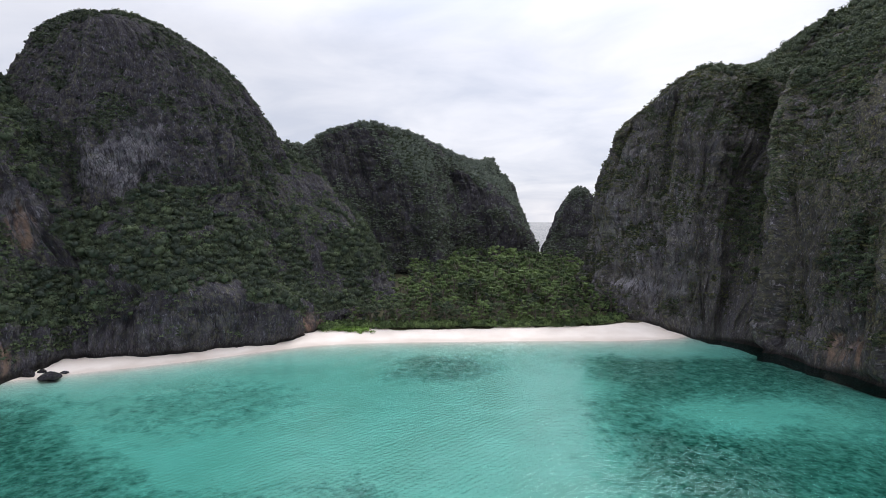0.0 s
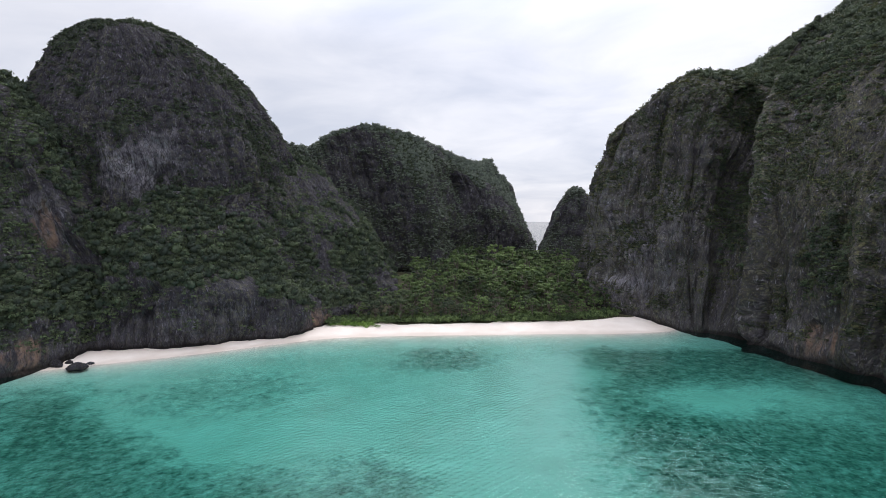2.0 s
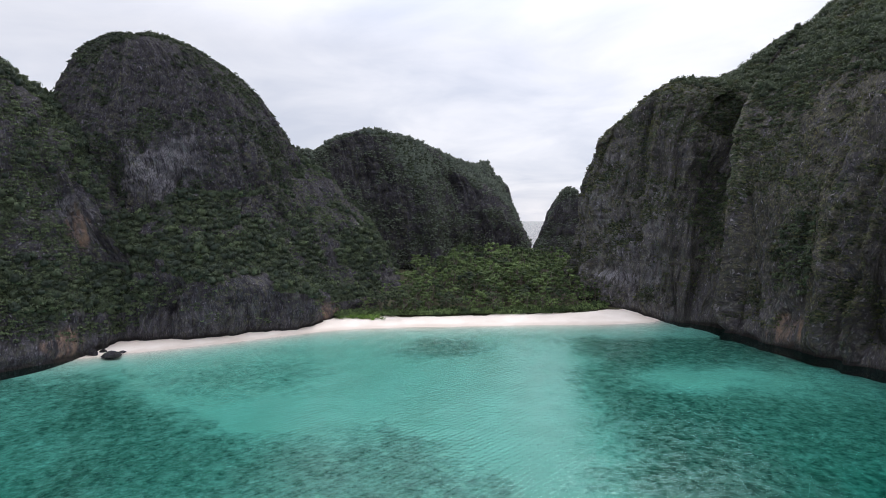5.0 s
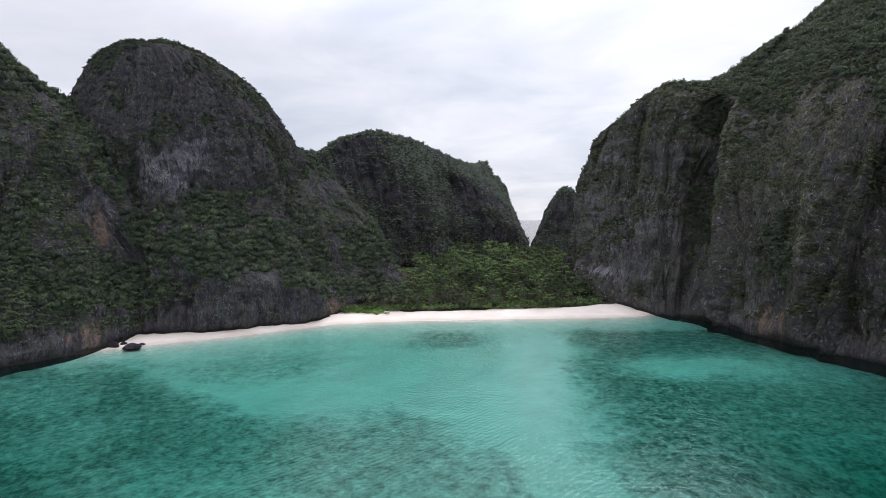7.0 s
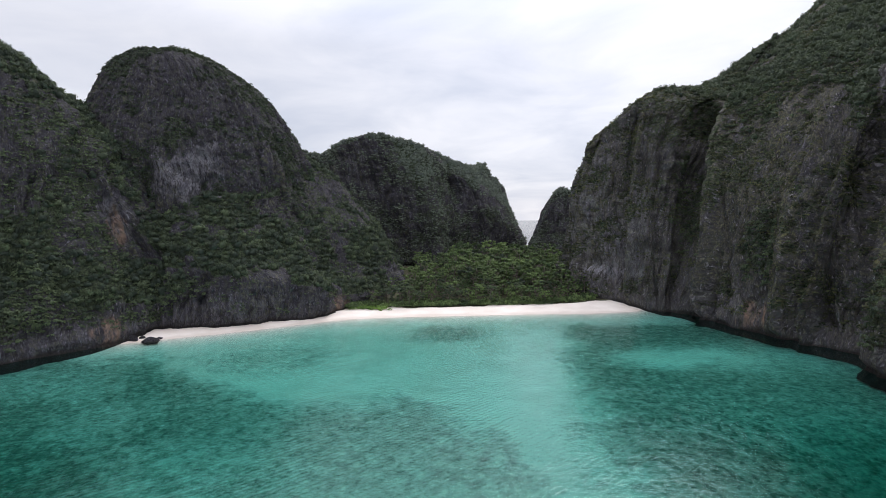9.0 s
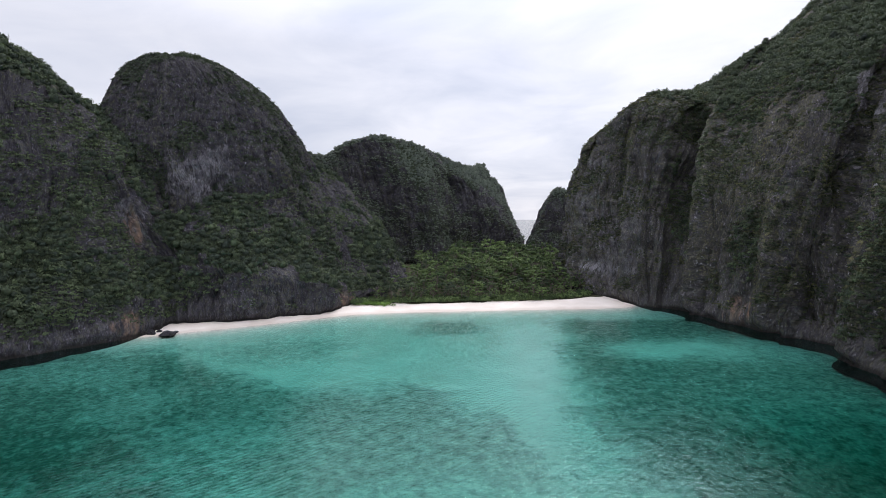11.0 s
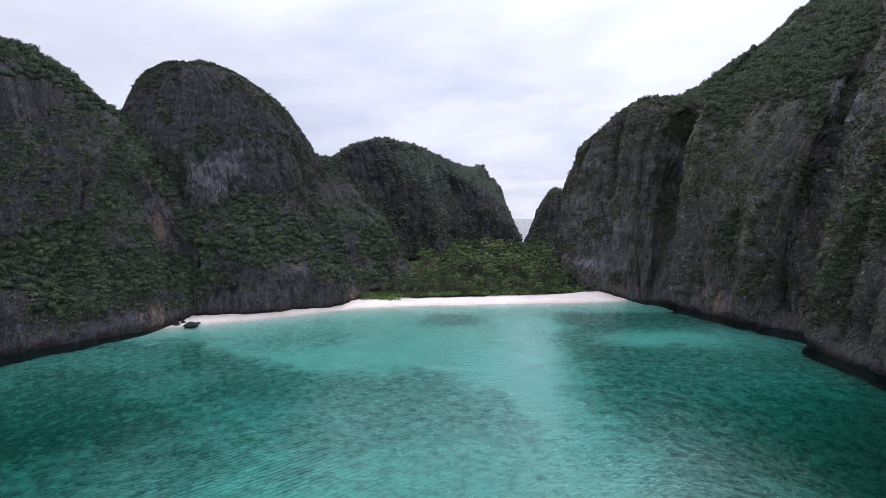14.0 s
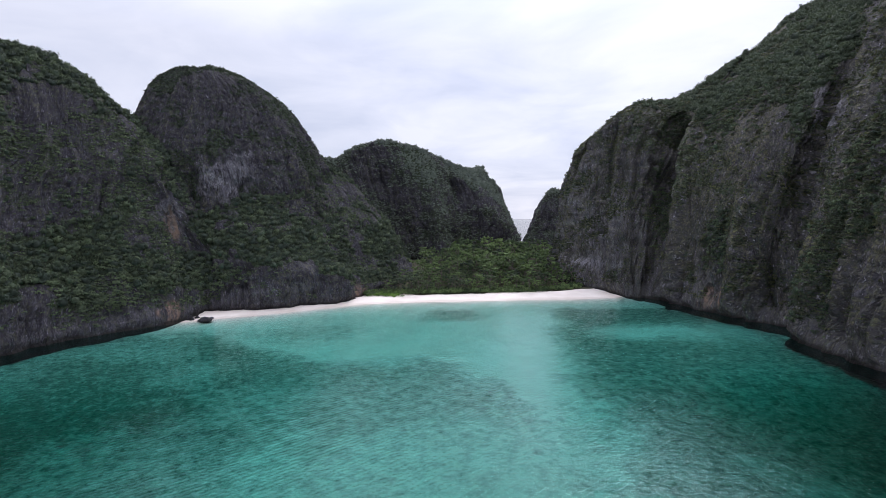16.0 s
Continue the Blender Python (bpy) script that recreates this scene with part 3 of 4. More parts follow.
    at = C[pick] - N2[F[pick, 0]] * 0.3 * w[:, None]
    at[:, 2] -= 0.12 * h
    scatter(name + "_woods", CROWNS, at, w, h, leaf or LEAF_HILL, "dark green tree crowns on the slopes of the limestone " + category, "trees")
    bv = (bushy * (1 - woods) * seen)[F].mean(1)
    pick = np.flatnonzero(r.random(len(C)) < area * np.clip(1.5 * bv - 0.25, 0, 1) / 3.6)
    w = r.uniform(0.6, 1.3, len(pick)) * (0.75 + 0.5 * bv[pick])
    at = C[pick] + N2[F[pick, 0]] * 0.1
    at[:, 2] -= 0.3 * w
    scatter(name + "_scrub", SHRUBS, at, w, w * r.uniform(0.8, 1.3, len(pick)), LEAF_CLIFF if material is ROCK_MOSS else (leaf or LEAF_HILL),
            "small dark green shrubs clinging to the limestone " + category)
    pick = np.flatnonzero(r.random(len(C)) < area * (over * seen)[F].mean(1) / 4.5)
    if len(pick):
        w = r.uniform(1.1, 2.3, len(pick))
        at = C[pick] + N2[F[pick, 0]] * 0.2
        at[:, 2] -= 0.4 * w
        scatter(name + "_thicket", BUSHES, at, w, w * r.uniform(0.8, 1.2, len(pick)), LEAF_RIDGE if leaf and name == "hill_dome" else LEAF_HILL, "dense green bushes filling gullies of the limestone " + category)
    return ob


def loft(sections, along, up, ends=(0.25, 0.25), top=0.15):
    """Surface through the sections, each a line of places from the foot to behind the ridge; its ends and its back go down into the ground."""
    R = np.array(sections, float).transpose(1, 0, 2)
    back = R[-1] + 0.5 * (R[-1] - R[-2])
    back[:, 2] = -6
    R = np.concatenate([R, back[None]])
    first, last = 2 * R[:, :1] - R[:, 1:2], 2 * R[:, -1:] - R[:, -2:-1]
    first[..., 2], last[..., 2] = -6, -6
    R = np.concatenate([first, R, last], 1)
    n = R.shape[1] - 1
    A = spline(R.transpose(1, 0, 2), along, weights=[0.06, ends[0]] + [1] * (n - 4) + [ends[1], 0.06])
    return spline(A.transpose(1, 0, 2), up, weights=[1] * (len(R) - 3) + [top, 0.05]).transpose(1, 0, 2)


def rings(table, around, up, power=2.3):
    """Closed hill from rings of centre x, y, radii and height, from the foot to the top."""
    a = np.pi / 2 + np.linspace(0, 2 * np.pi, around, endpoint=False)
    c, s = np.cos(a), np.sin(a)
    k = (np.abs(c) ** power + np.abs(s) ** power) ** (-1 / power)
    T = spline(np.array(table, float)[:, None, :], up)[:, 0]
    return np.stack([T[:, 0] + np.outer(c * k, T[:, 2]), T[:, 1] + np.outer(s * k, T[:, 3]), np.broadcast_to(T[:, 4], (around, up))], -1)


# ---- ground and sea ----
SHORE_X = np.array([-400, -128, -112, -98, -83, -67, -50, -35, -18, 16, 50, 73, 95, 106, 400])
SHORE_Y = np.array([163, 163.5, 172.7, 179.5, 188.4, 199, 210, 214, 216.3, 218.7, 221, 221, 225, 232, 232])


def ground_height(x, y):
    s = y - np.interp(x, SHORE_X, SHORE_Y)
    land = np.interp(s, [0, 6, 14, 24, 60, 110, 170], [0, 1.0, 2.0, 2.7, 6.0, 12.0, 14.0])
    land = land * (1 - smooth(420, 480, y)) - 30 * smooth(430, 520, y)
    sea = -np.interp(-s, [0, 8, 25, 60, 105, 140, 230, 330, 700], [0, 1.5, 2.9, 3.15, 3.3, 3.7, 4.8, 8.0, 30])
    # near right goes deepest: real depth plus the cliff's dark reflection put into it
    sea = sea - (1 - smooth(20, 90, y)) * (8.0 * smooth(22, 105, x) + 2.8 * smooth(40, 110, -x))
    far = smooth(250, 700, np.hypot(x, y - 150))
    return np.where(s > 0, land, sea) * (1 - far) - 30 * far


def axis(lo, hi, fine, reach):
    core = np.arange(lo, hi + fine / 2, fine)
    out, step, v = [], fine, 0.0
    while v < reach:
        step *= 1.35
        v += step
        out.append(v)
    out = np.array(out)
    return np.concatenate([lo - out[::-1], core, hi + out])


gx, gy = axis(-190, 190, 2.6, 4200), axis(-150, 470, 2.6, 4200)
GX, GY = np.meshgrid(gx, gy, indexing="ij")
X, Y = GX.ravel(), GY.ravel()
flat = np.stack([X, Y, 0 * X], -1)
n_big, n_mid = fbm(flat, 30.0, 3, 41), fbm(flat, 9.0, 3, 42)
S = Y - np.interp(X, SHORE_X, SHORE_Y)


def spot(cx, cy, rx, ry, turn=0.0, edge=0.5):
    c, s = math.cos(radians(turn)), math.sin(radians(turn))
    u, v = (X - cx) * c + (Y - cy) * s, -(X - cx) * s + (Y - cy) * c
    return 1 - smooth(1 - edge, 1 + edge, np.hypot(u / rx, v / ry) + 0.16 * n_mid + 0.12 * n_big)


# weed and coral: the near left bed, the right bed with its sand pool, single heads off the beach
edge_y = np.interp(X, [-170, -128, -106, -90, -70, -55, -40, -28, -14, -5, 10, 16, 22], [165, 150, 150, 128, 117, 105, 105, 103, 110, 96, 83, 60, 20])
left_bed = smooth(-14, 14, edge_y - Y + 5 * n_mid) * (1 - smooth(8, 24, X + 5 * n_big)) * (0.60 + 0.26 * smooth(35, 95, -X) * (0.6 + 0.4 * (1 - smooth(50, 110, Y))) * np.clip(0.7 + n_big, 0.3, 1))
clearing = spot(-10, 22, 40, 20, 0, 0.7)
left_bed *= 1 - 0.6 * clearing
mid_bed = 0.46 * (1 - smooth(40, 75, Y + 8 * n_mid)) * (1 - 0.3 * clearing)
# weed, but its left border is the sky's reflection edge put into colour
right_bed = smooth(-14, 22, X - 27 - 0.165 * (Y - 76) + 7 * n_mid + 4 * n_big) * (1 - smooth(200, 213, Y + 4 * n_mid)) * (0.74 - 0.12 * (1 - smooth(20, 70, Y)) * (1 - smooth(60, 100, X)))
right_bed *= 1 - 0.9 * spot(86, 146, 25, 14, 4, 0.6) * np.clip(0.9 + 0.7 * n_mid, 0, 1)
right_bed *= 1 - 0.45 * spot(122, 146, 22, 22, 0, 0.8)
right_bed *= 1 - 0.8 * spot(68, 20, 10, 6, -50)
reef = np.maximum.reduce([mid_bed, left_bed, right_bed, 0.62 * spot(1, 189, 20, 17, 0, 0.7), 0.42 * spot(-64, 152, 30, 22, 20), 0.6 * spot(112, 160, 7, 5), 0.3 * spot(-100, 150, 20, 8, 30)])
reef = np.clip(reef + 0.05 * n_big, 0, 1) * smooth(4, 14, -S)
Z = ground_height(X, Y) + np.where(S > 1, 0.18 * n_mid * smooth(2, 12, S), 0.25 * n_mid * smooth(4, 20, -S))
litter = smooth(14, 19, S - 3.0 * n_mid - np.interp(X, [-50, 20, 55, 66, 75, 95], [2, 0, 0, 3, 5, 9])) * (Y < 600)
wet = smooth(-1, 0.2, S) * (1 - smooth(1.6, 4.2, S + n_mid))
F = grid_faces(len(gx), len(gy))
tagged(new("ground", mesh_of("ground", np.stack([X, Y, Z], -1), F, GROUND, {"reef": reef, "litter": litter, "wet": 0.6 * wet})),
       "white coral sand beach sloping into a shallow reef bed", "beach", kind="structure")
wx, wy = axis(-190, 190, 4.0, 4200), axis(-150, 470, 4.0, 4200)
WX, WY = (a.ravel() for a in np.meshgrid(wx, wy, indexing="ij"))
tagged(new("water", mesh_of("water", np.stack([WX, WY, 0 * WX], -1), grid_faces(len(wx), len(wy)), WATER, {"depth": np.clip(-ground_height(WX, WY), 0, 40)})),
       "clear turquoise sea water with fine ripples", "sea", kind="structure")

# ---- landforms ----
LEFT = []
LEFT.append([(-172, 40, -3), (-175, 42, 18), (-188, 55, 42), (-198, 65, 66), (-215, 85, 100), (-255, 110, 128), (-330, 130, 100)])  # behind the camera
LEFT.append([(-164, 100, -3), (-168, 104, 17), (-182, 118, 40), (-190, 130, 62), (-206, 152, 98), (-240, 178, 135), (-310, 215, 105)])  # near headland
LEFT.append([(-157, 122, -3), (-161, 127, 15), (-173, 143, 38), (-180, 152, 60), (-184, 166, 85), (-218, 197, 136), (-265, 240, 110)])  # near headland, foot of the ramp
LEFT.append([(-146, 139, -3), (-150, 144, 14), (-159, 150, 33), (-165, 163, 52), (-172, 175, 82), (-194, 201, 124), (-225, 245, 105)])  # overgrown ramp
LEFT.append([(-131, 158, -3), (-136, 161, 16), (-147, 166, 33), (-154, 177, 56), (-160, 186, 80), (-171, 206, 102), (-190, 245, 95)])  # rusty prow
LEFT.append([(-122, 177, -3), (-125, 179, 13), (-134, 190, 32), (-141, 191, 50), (-150, 195, 70), (-156, 208, 82), (-165, 245, 80)])  # end of the prow
LEFT.append([(-113, 182, -3), (-114, 182, 16), (-124, 194, 34), (-132, 203, 43), (-136, 212, 52), (-138, 222, 58), (-140, 250, 60)])  # gully under the dome
LEFT.append([(-98, 188, -3), (-100, 187, 20), (-109, 194, 34), (-113, 206, 46), (-115, 214, 55), (-115, 224, 60), (-115, 250, 60)])  # shelf, first bay
LEFT.append([(-80, 199, -3), (-82, 199, 20), (-90, 204, 30), (-98, 212, 42), (-102, 220, 52), (-100, 230, 60), (-105, 255, 62)])  # shelf, middle
LEFT.append([(-58, 211, -3), (-60, 212, 15), (-72, 222, 25), (-79, 230, 37), (-84, 238, 48), (-88, 248, 64), (-98, 265, 64)])  # shelf, last bay
LEFT.append([(-45, 236, -3), (-48, 238, 10), (-58, 247, 18), (-65, 255, 31), (-73, 263, 48), (-84, 274, 70), (-98, 285, 78)])  # corner by the beach
LEFT.append([(-22, 270, -3), (-26, 272, 10), (-32, 276, 24), (-39, 282, 36), (-53, 295, 54), (-72, 309, 76), (-98, 315, 81)])  # valley side
LEFT.append([(-22, 315, -3), (-27, 317, 12), (-36, 320, 28), (-47, 325, 46), (-62, 332, 58), (-80, 342, 68), (-98, 352, 66)])  # valley side, back
LEFT.append([(-30, 355, -3), (-34, 356, 8), (-44, 358, 24), (-52, 360, 42), (-58, 366, 54), (-70, 372, 58), (-88, 378, 55)])  # head of the valley
landform("cliff_left", loft(LEFT, 580, 230), ROCK_GREY, "dark grey limestone cliff with a wooded shelf above the beach", "cliff", scrub=0.42, wood=(0.36, 0.56), seed=11)

DOME = [(-147, 292, 77, 80, 30), (-148, 291, 71, 77, 60), (-149, 290, 63.5, 71, 86), (-149, 284, 50, 53, 111.5), (-151, 279, 39, 40, 125.5),
        (-153, 274, 28, 28, 134.5), (-156, 271, 16, 15, 140.3), (-157, 270, 1, 1, 142.3)]
landform("hill_dome", rings(DOME, 480, 190), ROCK_GREY, "domed grey limestone hill with bare fluted faces and scrub", "hill", scrub=0.50, wood=(0.8, 1.1), closed=True, seed=31, crown=3.2, leaf=LEAF_RIDGE)

MIDDLE = []
MIDDLE.append([(-105, 340, 0), (-106, 345, 40), (-107, 350, 65), (-108, 356, 80), (-110, 364, 87), (-115, 400, 75)])  # behind the dome
MIDDLE.append([(-75, 335, 0), (-78, 340, 40), (-80, 345, 70), (-82, 350, 85), (-86, 360, 94), (-92, 400, 80)])  # saddle behind the dome
MIDDLE.append([(-42, 342, 0), (-48, 345, 35), (-55, 349, 70), (-60, 352, 92), (-67, 360, 104.5), (-75, 410, 80)])  # left flank
MIDDLE.append([(-22, 350, 0), (-26, 352, 35), (-32, 355, 70), (-40, 358, 95), (-48, 367, 109), (-55, 420, 80)])  # round front
MIDDLE.append([(-2, 343, 0), (-4, 345, 35), (-9, 352, 70), (-14, 372, 95), (-24, 388, 105), (-35, 430, 80)])  # spur
MIDDLE.append([(17, 374, 0), (16, 378, 35), (13, 384, 66), (8, 384, 84), (0, 402, 97), (-10, 445, 75)])  # recess behind the spur
MIDDLE.append([(38, 372, 0), (37, 374, 35), (34, 382, 65), (30, 400, 80), (22, 425, 91), (10, 460, 70)])  # flat face
MIDDLE.append([(56, 384, 0), (55, 386, 32), (51, 398, 62), (44, 415, 79), (40, 438, 93), (28, 475, 65)])  # flat face, end
MIDDLE.append([(71, 398, 0), (69, 402, 25), (62, 415, 48), (54, 428, 70), (48, 445, 82), (40, 480, 55)])  # shoulder
MIDDLE.append([(77, 425, 0), (74, 428, 20), (67, 436, 40), (60, 444, 58), (56, 452, 70), (46, 485, 40)])  # tail
MIDDLE.append([(76, 470, 0), (72, 470, 15), (66, 470, 25), (56, 472, 35), (50, 474, 40), (45, 490, 20)])  # tail end
landform("hill_middle", loft(MIDDLE, 300, 170, (0.6, 0.6)), ROCK_GREY, "dark wooded limestone hill behind the beach forest", "hill", scrub=0.5, wood=(0.3, 0.55), seed=51, crown=3.4, leaf=LEAF_HAZED)

ISLET = [(116, 468, 38, 32, -3), (116, 468, 28, 24, 28), (116, 468, 18, 15, 55), (116, 468, 9, 8, 69), (116, 468, 1, 1, 75)]
landform("hill_behind", rings(ISLET, 120, 70), ROCK_GREY, "small dark limestone peak standing behind the gap", "hill", scrub=0.45, wood=(0.6, 0.9), closed=True, seed=61, crown=3.2, leaf=LEAF_HAZED)

RIGHT = []
RIGHT.append([(104, 345, -3), (104, 345, 25), (108, 342, 55), (112, 340, 72), (120, 335, 88), (150, 350, 100), (220, 420, 95)])  # behind the gap
RIGHT.append([(71, 290, -3), (72, 289, 28), (77, 287, 58), (86, 284, 77), (98, 284, 97), (140, 330, 112), (220, 400, 115)])  # outer corner
RIGHT.append([(77, 262, -3), (79, 263, 25), (83, 266, 58), (91, 272, 88), (104, 279, 106), (150, 318, 121), (230, 400, 135)])  # first buttress
RIGHT.append([(94, 240, -3), (94, 243, 25), (98, 250, 60), (104, 257, 93), (116, 268, 118), (170, 318, 130), (250, 400, 155)])  # first buttress, face
RIGHT.append([(104, 227, -3), (106, 230, 25), (113, 239, 60), (125, 250, 95), (140, 264, 114), (195, 322, 138), (280, 395, 180)])  # first buttress, end
RIGHT.append([(109, 222, -3), (114, 229, 25), (126, 246, 60), (142, 262, 93), (158, 278, 116), (205, 324, 138), (285, 395, 182)])  # gully flank
RIGHT.append([(115, 218, -3), (127, 227, 25), (143, 245, 60), (163, 263, 91), (186, 287, 116.5), (215, 325, 141), (290, 395, 184)])  # green gully
RIGHT.append([(120, 209, -3), (128, 213, 25), (136, 222, 60), (152, 243, 92), (176, 264, 118), (220, 305, 153), (295, 388, 189)])  # return of the second buttress
RIGHT.append([(118, 202, -3), (121, 206, 25), (126.5, 213, 60), (141, 232, 93), (163, 250, 119), (225, 285, 167), (300, 380, 195)])  # second buttress, edge
RIGHT.append([(123, 187, -3), (125, 189, 25), (133, 195, 60), (148, 209, 93), (172, 228, 123), (228, 272, 169), (305, 360, 200)])  # second buttress, face
RIGHT.append([(128, 168, -3), (130, 169, 25), (140, 174, 60), (155, 182, 92), (180, 205, 126.5), (232, 262, 171), (310, 340, 205)])  # ribbed face
RIGHT.append([(133, 148, -3), (137, 148, 25), (146, 150, 55), (157, 156, 82), (181, 174, 116.5), (235, 225, 172), (320, 280, 210)])  # last rib
RIGHT.append([(139, 133, -3), (151, 140, 25), (163, 155, 55), (173, 163, 82), (190, 170, 116.5), (240, 195, 175), (330, 230, 210)])  # dark cleft
RIGHT.append([(136, 124, -3), (144, 128, 25), (155, 134, 55), (168, 142, 85), (186, 152, 118), (232, 172, 172), (330, 205, 210)])  # return of the third buttress
RIGHT.append([(128, 115, -3), (134.5, 117, 25), (146, 119, 55), (161, 125, 85), (182, 135, 118), (225, 150, 168), (325, 180, 205)])  # third buttress, edge
RIGHT.append([(126, 90, -3), (131, 90, 25), (140, 92, 55), (153, 95, 85), (173, 101, 121.5), (222, 115, 165), (320, 135, 197)])  # third buttress
RIGHT.append([(129, 40, -3), (130, 40, 25), (140, 40, 55), (153, 42, 85), (175, 45, 121.5), (225, 50, 165), (320, 60, 195)])  # near cliff
RIGHT.append([(132, -40, -3), (135, -40, 25), (145, -40, 55), (158, -40, 85), (182, -40, 121.5), (230, -40, 155), (320, -40, 185)])  # behind the camera
landform("cliff_right", loft(RIGHT, 640, 270), ROCK_MOSS, "tall mossy limestone cliff with vertical flutes and hanging scrub", "cliff", scrub=0.36, wood=(0.58, 0.76), seed=71, crown=5.4, leaf=LEAF_RIDGE, ribs=(14, 260, 14.0))


# ---- things ----
def boulder(x, y, z, rx, ry, rz, turn, seed):
    bm = bmesh.new()
    bmesh.ops.create_icosphere(bm, subdivisions=4, radius=1.0)
    P = np.array([v.co[:] for v in bm.verts])
    d = 1 + 0.22 * fbm(P, 0.9, 3, seed) + 0.08 * fbm(P, 0.25, 2, seed + 4)
    d = np.where(P[:, 2] < -0.3, d * 0.85, d)
    for v, k in zip(bm.verts, d):
        v.co = Vector((v.co.x * rx * k, v.co.y * ry * k, v.co.z * rz * k))
    for f in bm.faces:
        f.smooth = True
    me = bpy.data.meshes.new("boulder")
    bm.to_mesh(me)
    bm.free()
    me.materials.append(ROCK_GREY)
    me.attributes.new("grain", "FLOAT_VECTOR", "POINT").data.foreach_set("vector", np.array([v.co[:] for v in me.vertices], np.float32).ravel() * 1.7 + 9.0 * seed)
    ob = new("boulder", me)
    ob.matrix_world = pose(x, y, z, 0, 0, turn)
    return tagged(ob, "dark wet limestone boulder on the white sand at the waterline", "boulder", "boulders at the waterline")


for row in ((-118.5, 166.5, 0.4, 3.0, 2.2, 1.35, 15, 1), (-126.5, 168.0, 0.8, 2.4, 1.8, 1.5, -20, 2), (-123.6, 170.6, 0.9, 1.1, 0.9, 0.7, 40, 3), (-117.0, 171.0, 0.5, 1.2, 0.7, 0.5, 10, 4)):
    boulder(*row)


def taper(path, r0, r1, bm, sides=6):
    last = None
    for k, p in enumerate(path):
        r = r0 + (r1 - r0) * k / (len(path) - 1)
        ring = [bm.verts.new((p[0] + r * math.cos(2 * math.pi * i / sides), p[1] + r * math.sin(2 * math.pi * i / sides), p[2])) for i in range(sides)]
        if last:
            for i in range(sides):
                bm.faces.new((last[i], last[(i + 1) % sides], ring[(i + 1) % sides], ring[i])).smooth = True
        last = ring


def tree(height, spread, seed, leaf, count=640):
    """Broad-leaved beach tree: bent trunk with limbs, crown of separate leafy lobes."""
    r = random.Random(seed)
    root = new("tree")
    bm = bmesh.new()
    lean = (r.uniform(-0.1, 0.1), r.uniform(-0.1, 0.1))
    bole = [(lean[0] * h * height, lean[1] * h * height, h * height) for h in (-0.04, 0.15, 0.32, 0.5, 0.7)]
    taper(bole, 0.028 * height, 0.010 * height, bm)
    lobes = []
    for k in range(17):
        a, h = k * 2.4 + r.uniform(-0.5, 0.5), r.uniform(0.14, 0.60)
        base = (lean[0] * h * height, lean[1] * h * height, h * height)
        reach, rise = spread * r.uniform(0.22, 0.70), height * r.uniform(0.04, 0.34)
        tip = (base[0] + reach * math.cos(a), base[1] + reach * math.sin(a), min(base[2] + rise, height * 0.88))
        mid = tuple(0.5 * (p + q) + o for p, q, o in zip(base, tip, (0, 0, -0.02 * height)))
        taper([base, mid, tip], 0.011 * height, 0.004 * height, bm, 4)
        lobes.append((*tip, spread * r.uniform(0.17, 0.30)))
    lobes.append((bole[-1][0], bole[-1][1], height * 0.85, spread * 0.30))
    part("trunk", bm, BARK, root)
    g = np.random.default_rng(seed)
    Q, F, tone, total = [], [], [], 0
    for x, y, z, s in lobes:
        n = max(20, int(count * s * s / sum(q[3] ** 2 for q in lobes)))
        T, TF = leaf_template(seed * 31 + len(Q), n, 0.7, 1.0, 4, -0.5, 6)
        c = T[:4 * n].reshape(-1, 4, 3).mean(1, keepdims=True)
        T[:4 * n] = ((T[:4 * n].reshape(-1, 4, 3) - c) * 0.27 + c * s * (1, 1, 1.1)).reshape(-1, 3)
        T[4 * n:] *= np.array([0.8, 0.8, 0.8]) * s
        Q.append(T + (x, y, z - 0.3 * s))
        F.append(TF + total)
        # inside of each lobe darkened: the crown's own shade, in the tone
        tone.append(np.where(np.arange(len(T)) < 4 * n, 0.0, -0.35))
        total += len(T)
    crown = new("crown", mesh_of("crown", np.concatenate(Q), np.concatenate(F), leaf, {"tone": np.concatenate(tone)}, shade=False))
    crown.parent = root
    return tagged(root, "broad-leaved green tree in the forest behind the beach", "tree", "trees behind the beach")


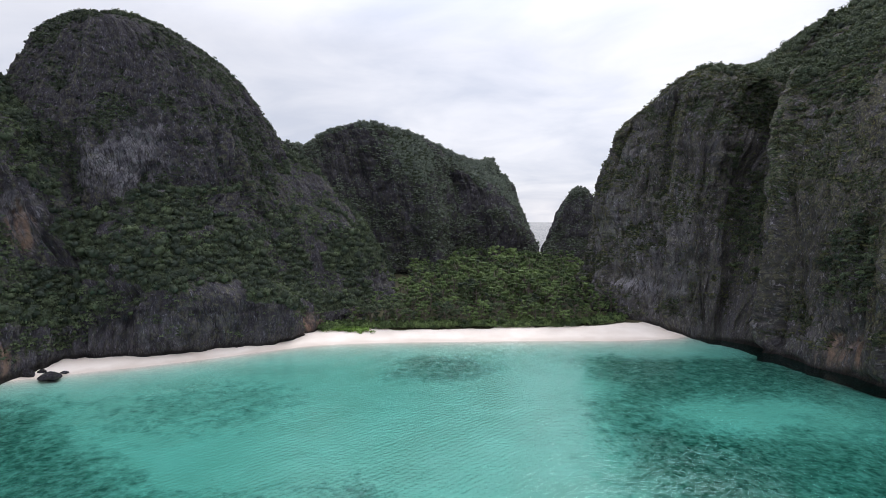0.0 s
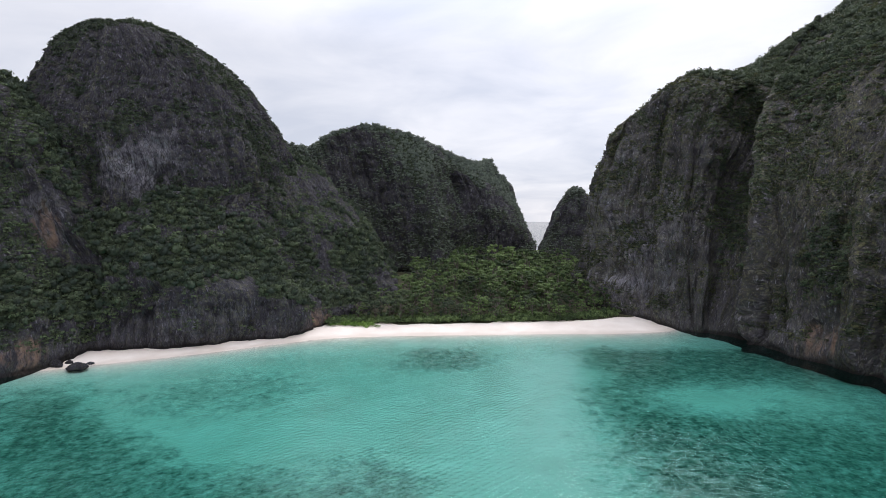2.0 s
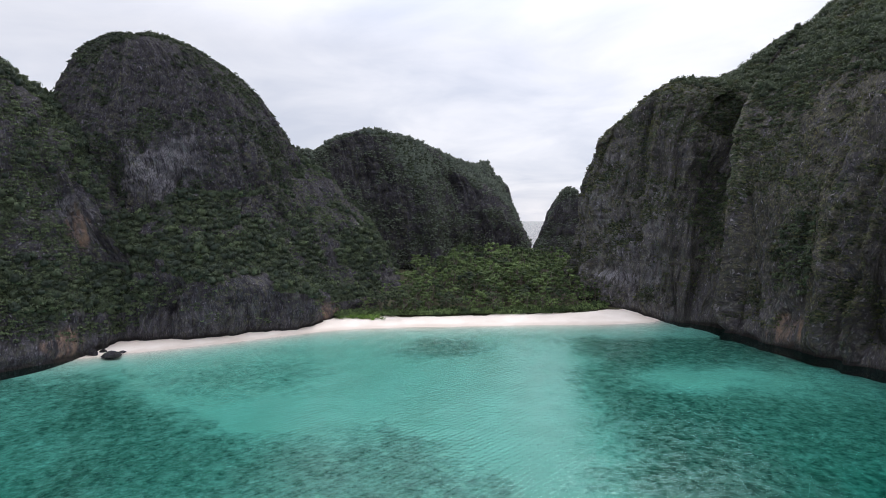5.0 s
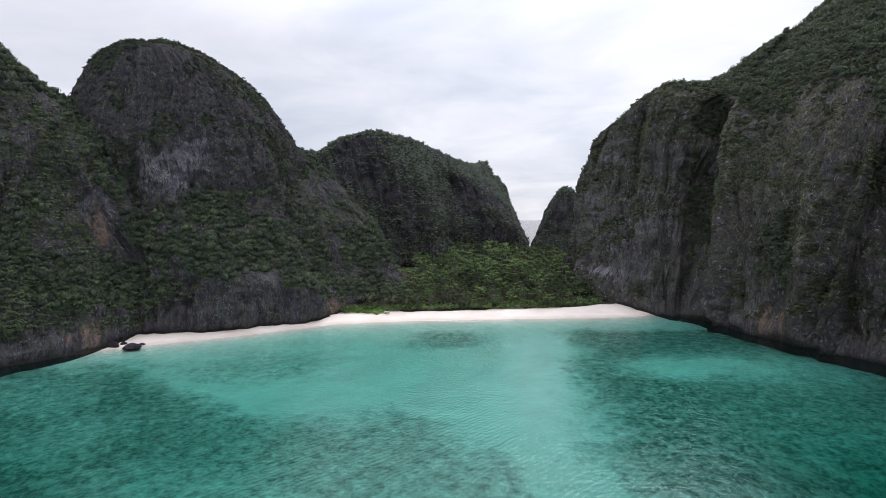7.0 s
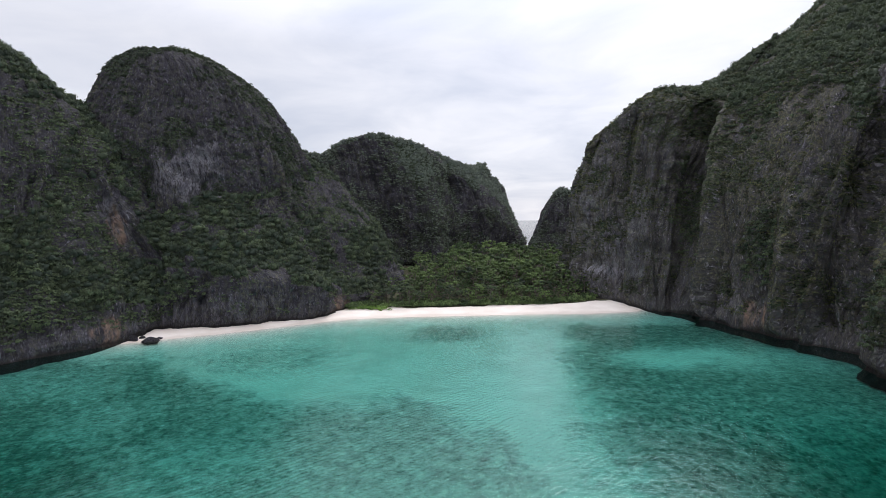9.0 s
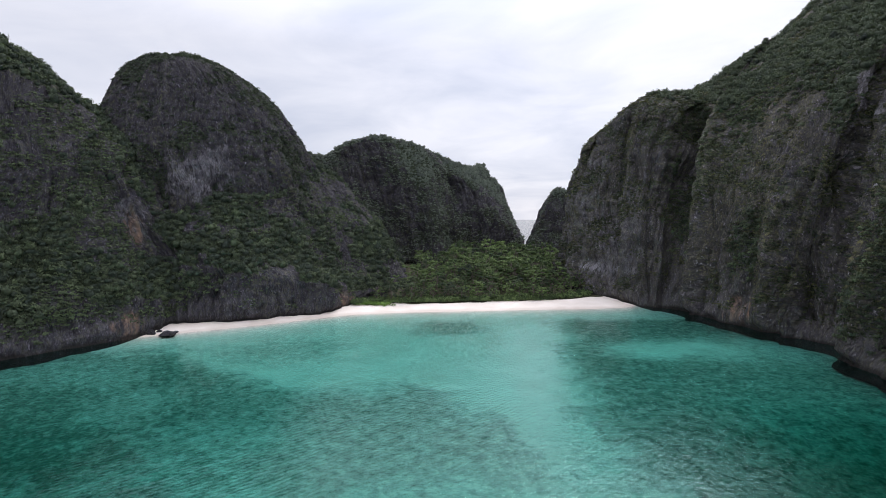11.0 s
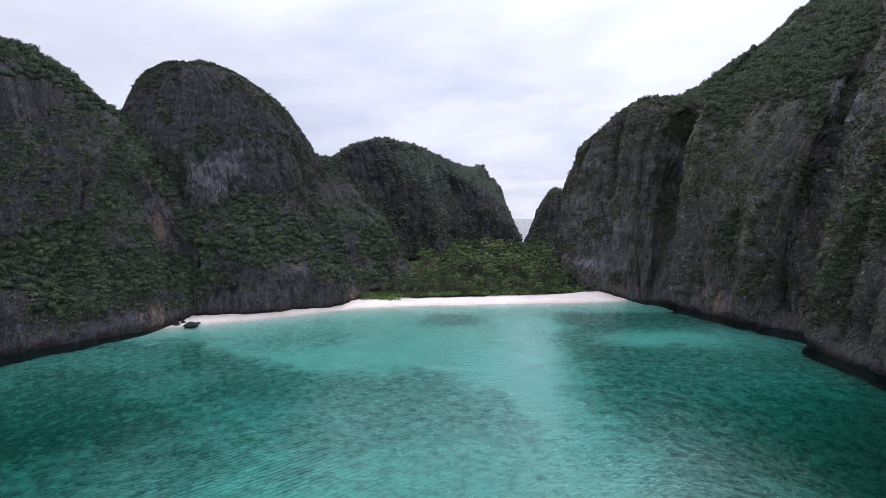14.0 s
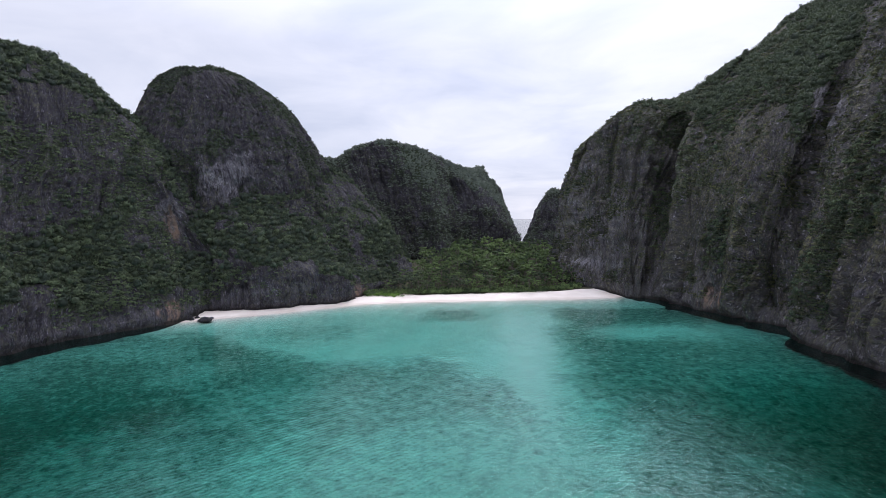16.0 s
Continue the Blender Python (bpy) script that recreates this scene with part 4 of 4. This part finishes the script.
kinds = [tree(h, s, 300 + k, LEAF_FOREST) for k, (h, s) in enumerate(((14, 6.6), (16, 7.6), (12, 6.2), (17, 7.2), (13, 7.0), (9, 5.2)))]
kinds += [tree(h, s, 320 + k, LEAF_HILL) for k, (h, s) in enumerate(((15, 6.8), (11, 5.6), (13, 7.2)))]  # darker kinds
spots, tries = [], 0
pick = random.Random(5)
while len(spots) < 298 and tries < 20000:
    tries += 1
    x, y = pick.uniform(-52, 96), 234 + 150 * pick.random() ** 1.2
    s = y - float(np.interp(x, SHORE_X, SHORE_Y))
    if s < 19 + max(0.0, 0.55 * (x - 55)) or x < np.interp(y, [230, 242, 272, 320, 355], [-46, -38, -16, -16, -24]) or x > np.interp(y, [230, 245, 275, 320], [96, 91, 81, 82]):
        continue
    if any((x - p) ** 2 + (y - q) ** 2 < (4.2 + 0.012 * (y - 230)) ** 2 for p, q in spots):
        continue
    spots.append((x, y))
used = set()
for x, y in spots:
    s = y - float(np.interp(x, SHORE_X, SHORE_Y))
    k = pick.randrange(6) if s > 32 else pick.choice((2, 5, 5, 4, 7))
    if pick.random() < (0.35 if x < 0 else 0.10):
        k = 6 + pick.randrange(3) if s > 26 else 7
    z = float(ground_height(np.array([x]), np.array([y]))[0])
    m = pose(x, y, z - 0.15, 0, 0, pick.uniform(0, 360)) @ Matrix.Scale(pick.uniform(0.8, 1.15) * (1.12 if x > 5 and y > 262 else 0.92), 4)
    if k in used:
        t = copy_thing(kinds[k], Matrix.Identity(4))
        t.matrix_basis = m
    else:
        kinds[k].matrix_basis = m
        used.add(k)

# low scrub along the top of the beach
r = np.random.default_rng(3)
bx = r.uniform(-50, 84, 800)
bs = 15 + np.interp(bx, [-50, -20, 20, 55, 66, 75, 84], [2, 1, 1, 2, 5, 8, 11]) + np.abs(r.normal(0, 5.0, 800))
by = bs + np.interp(bx, SHORE_X, SHORE_Y)
scatter("beach_scrub", BUSHES, np.stack([bx, by, ground_height(bx, by) - 0.1], -1), r.uniform(0.9, 2.4, 800), r.uniform(0.8, 3.4, 800), LEAF_FOREST,
        "low green scrub along the top of the beach", "bushes")
bx, by = r.normal(-39, 4.5, 60), r.normal(230, 2.0, 60)
scatter("beach_creeper", BUSHES, np.stack([bx, by, ground_height(bx, by) - 0.1], -1), r.uniform(1.4, 2.6, 60), r.uniform(0.8, 2.4, 60), LEAF_BEACH,
        "bright green creeping plants on the sand by the cliff foot", "plants")
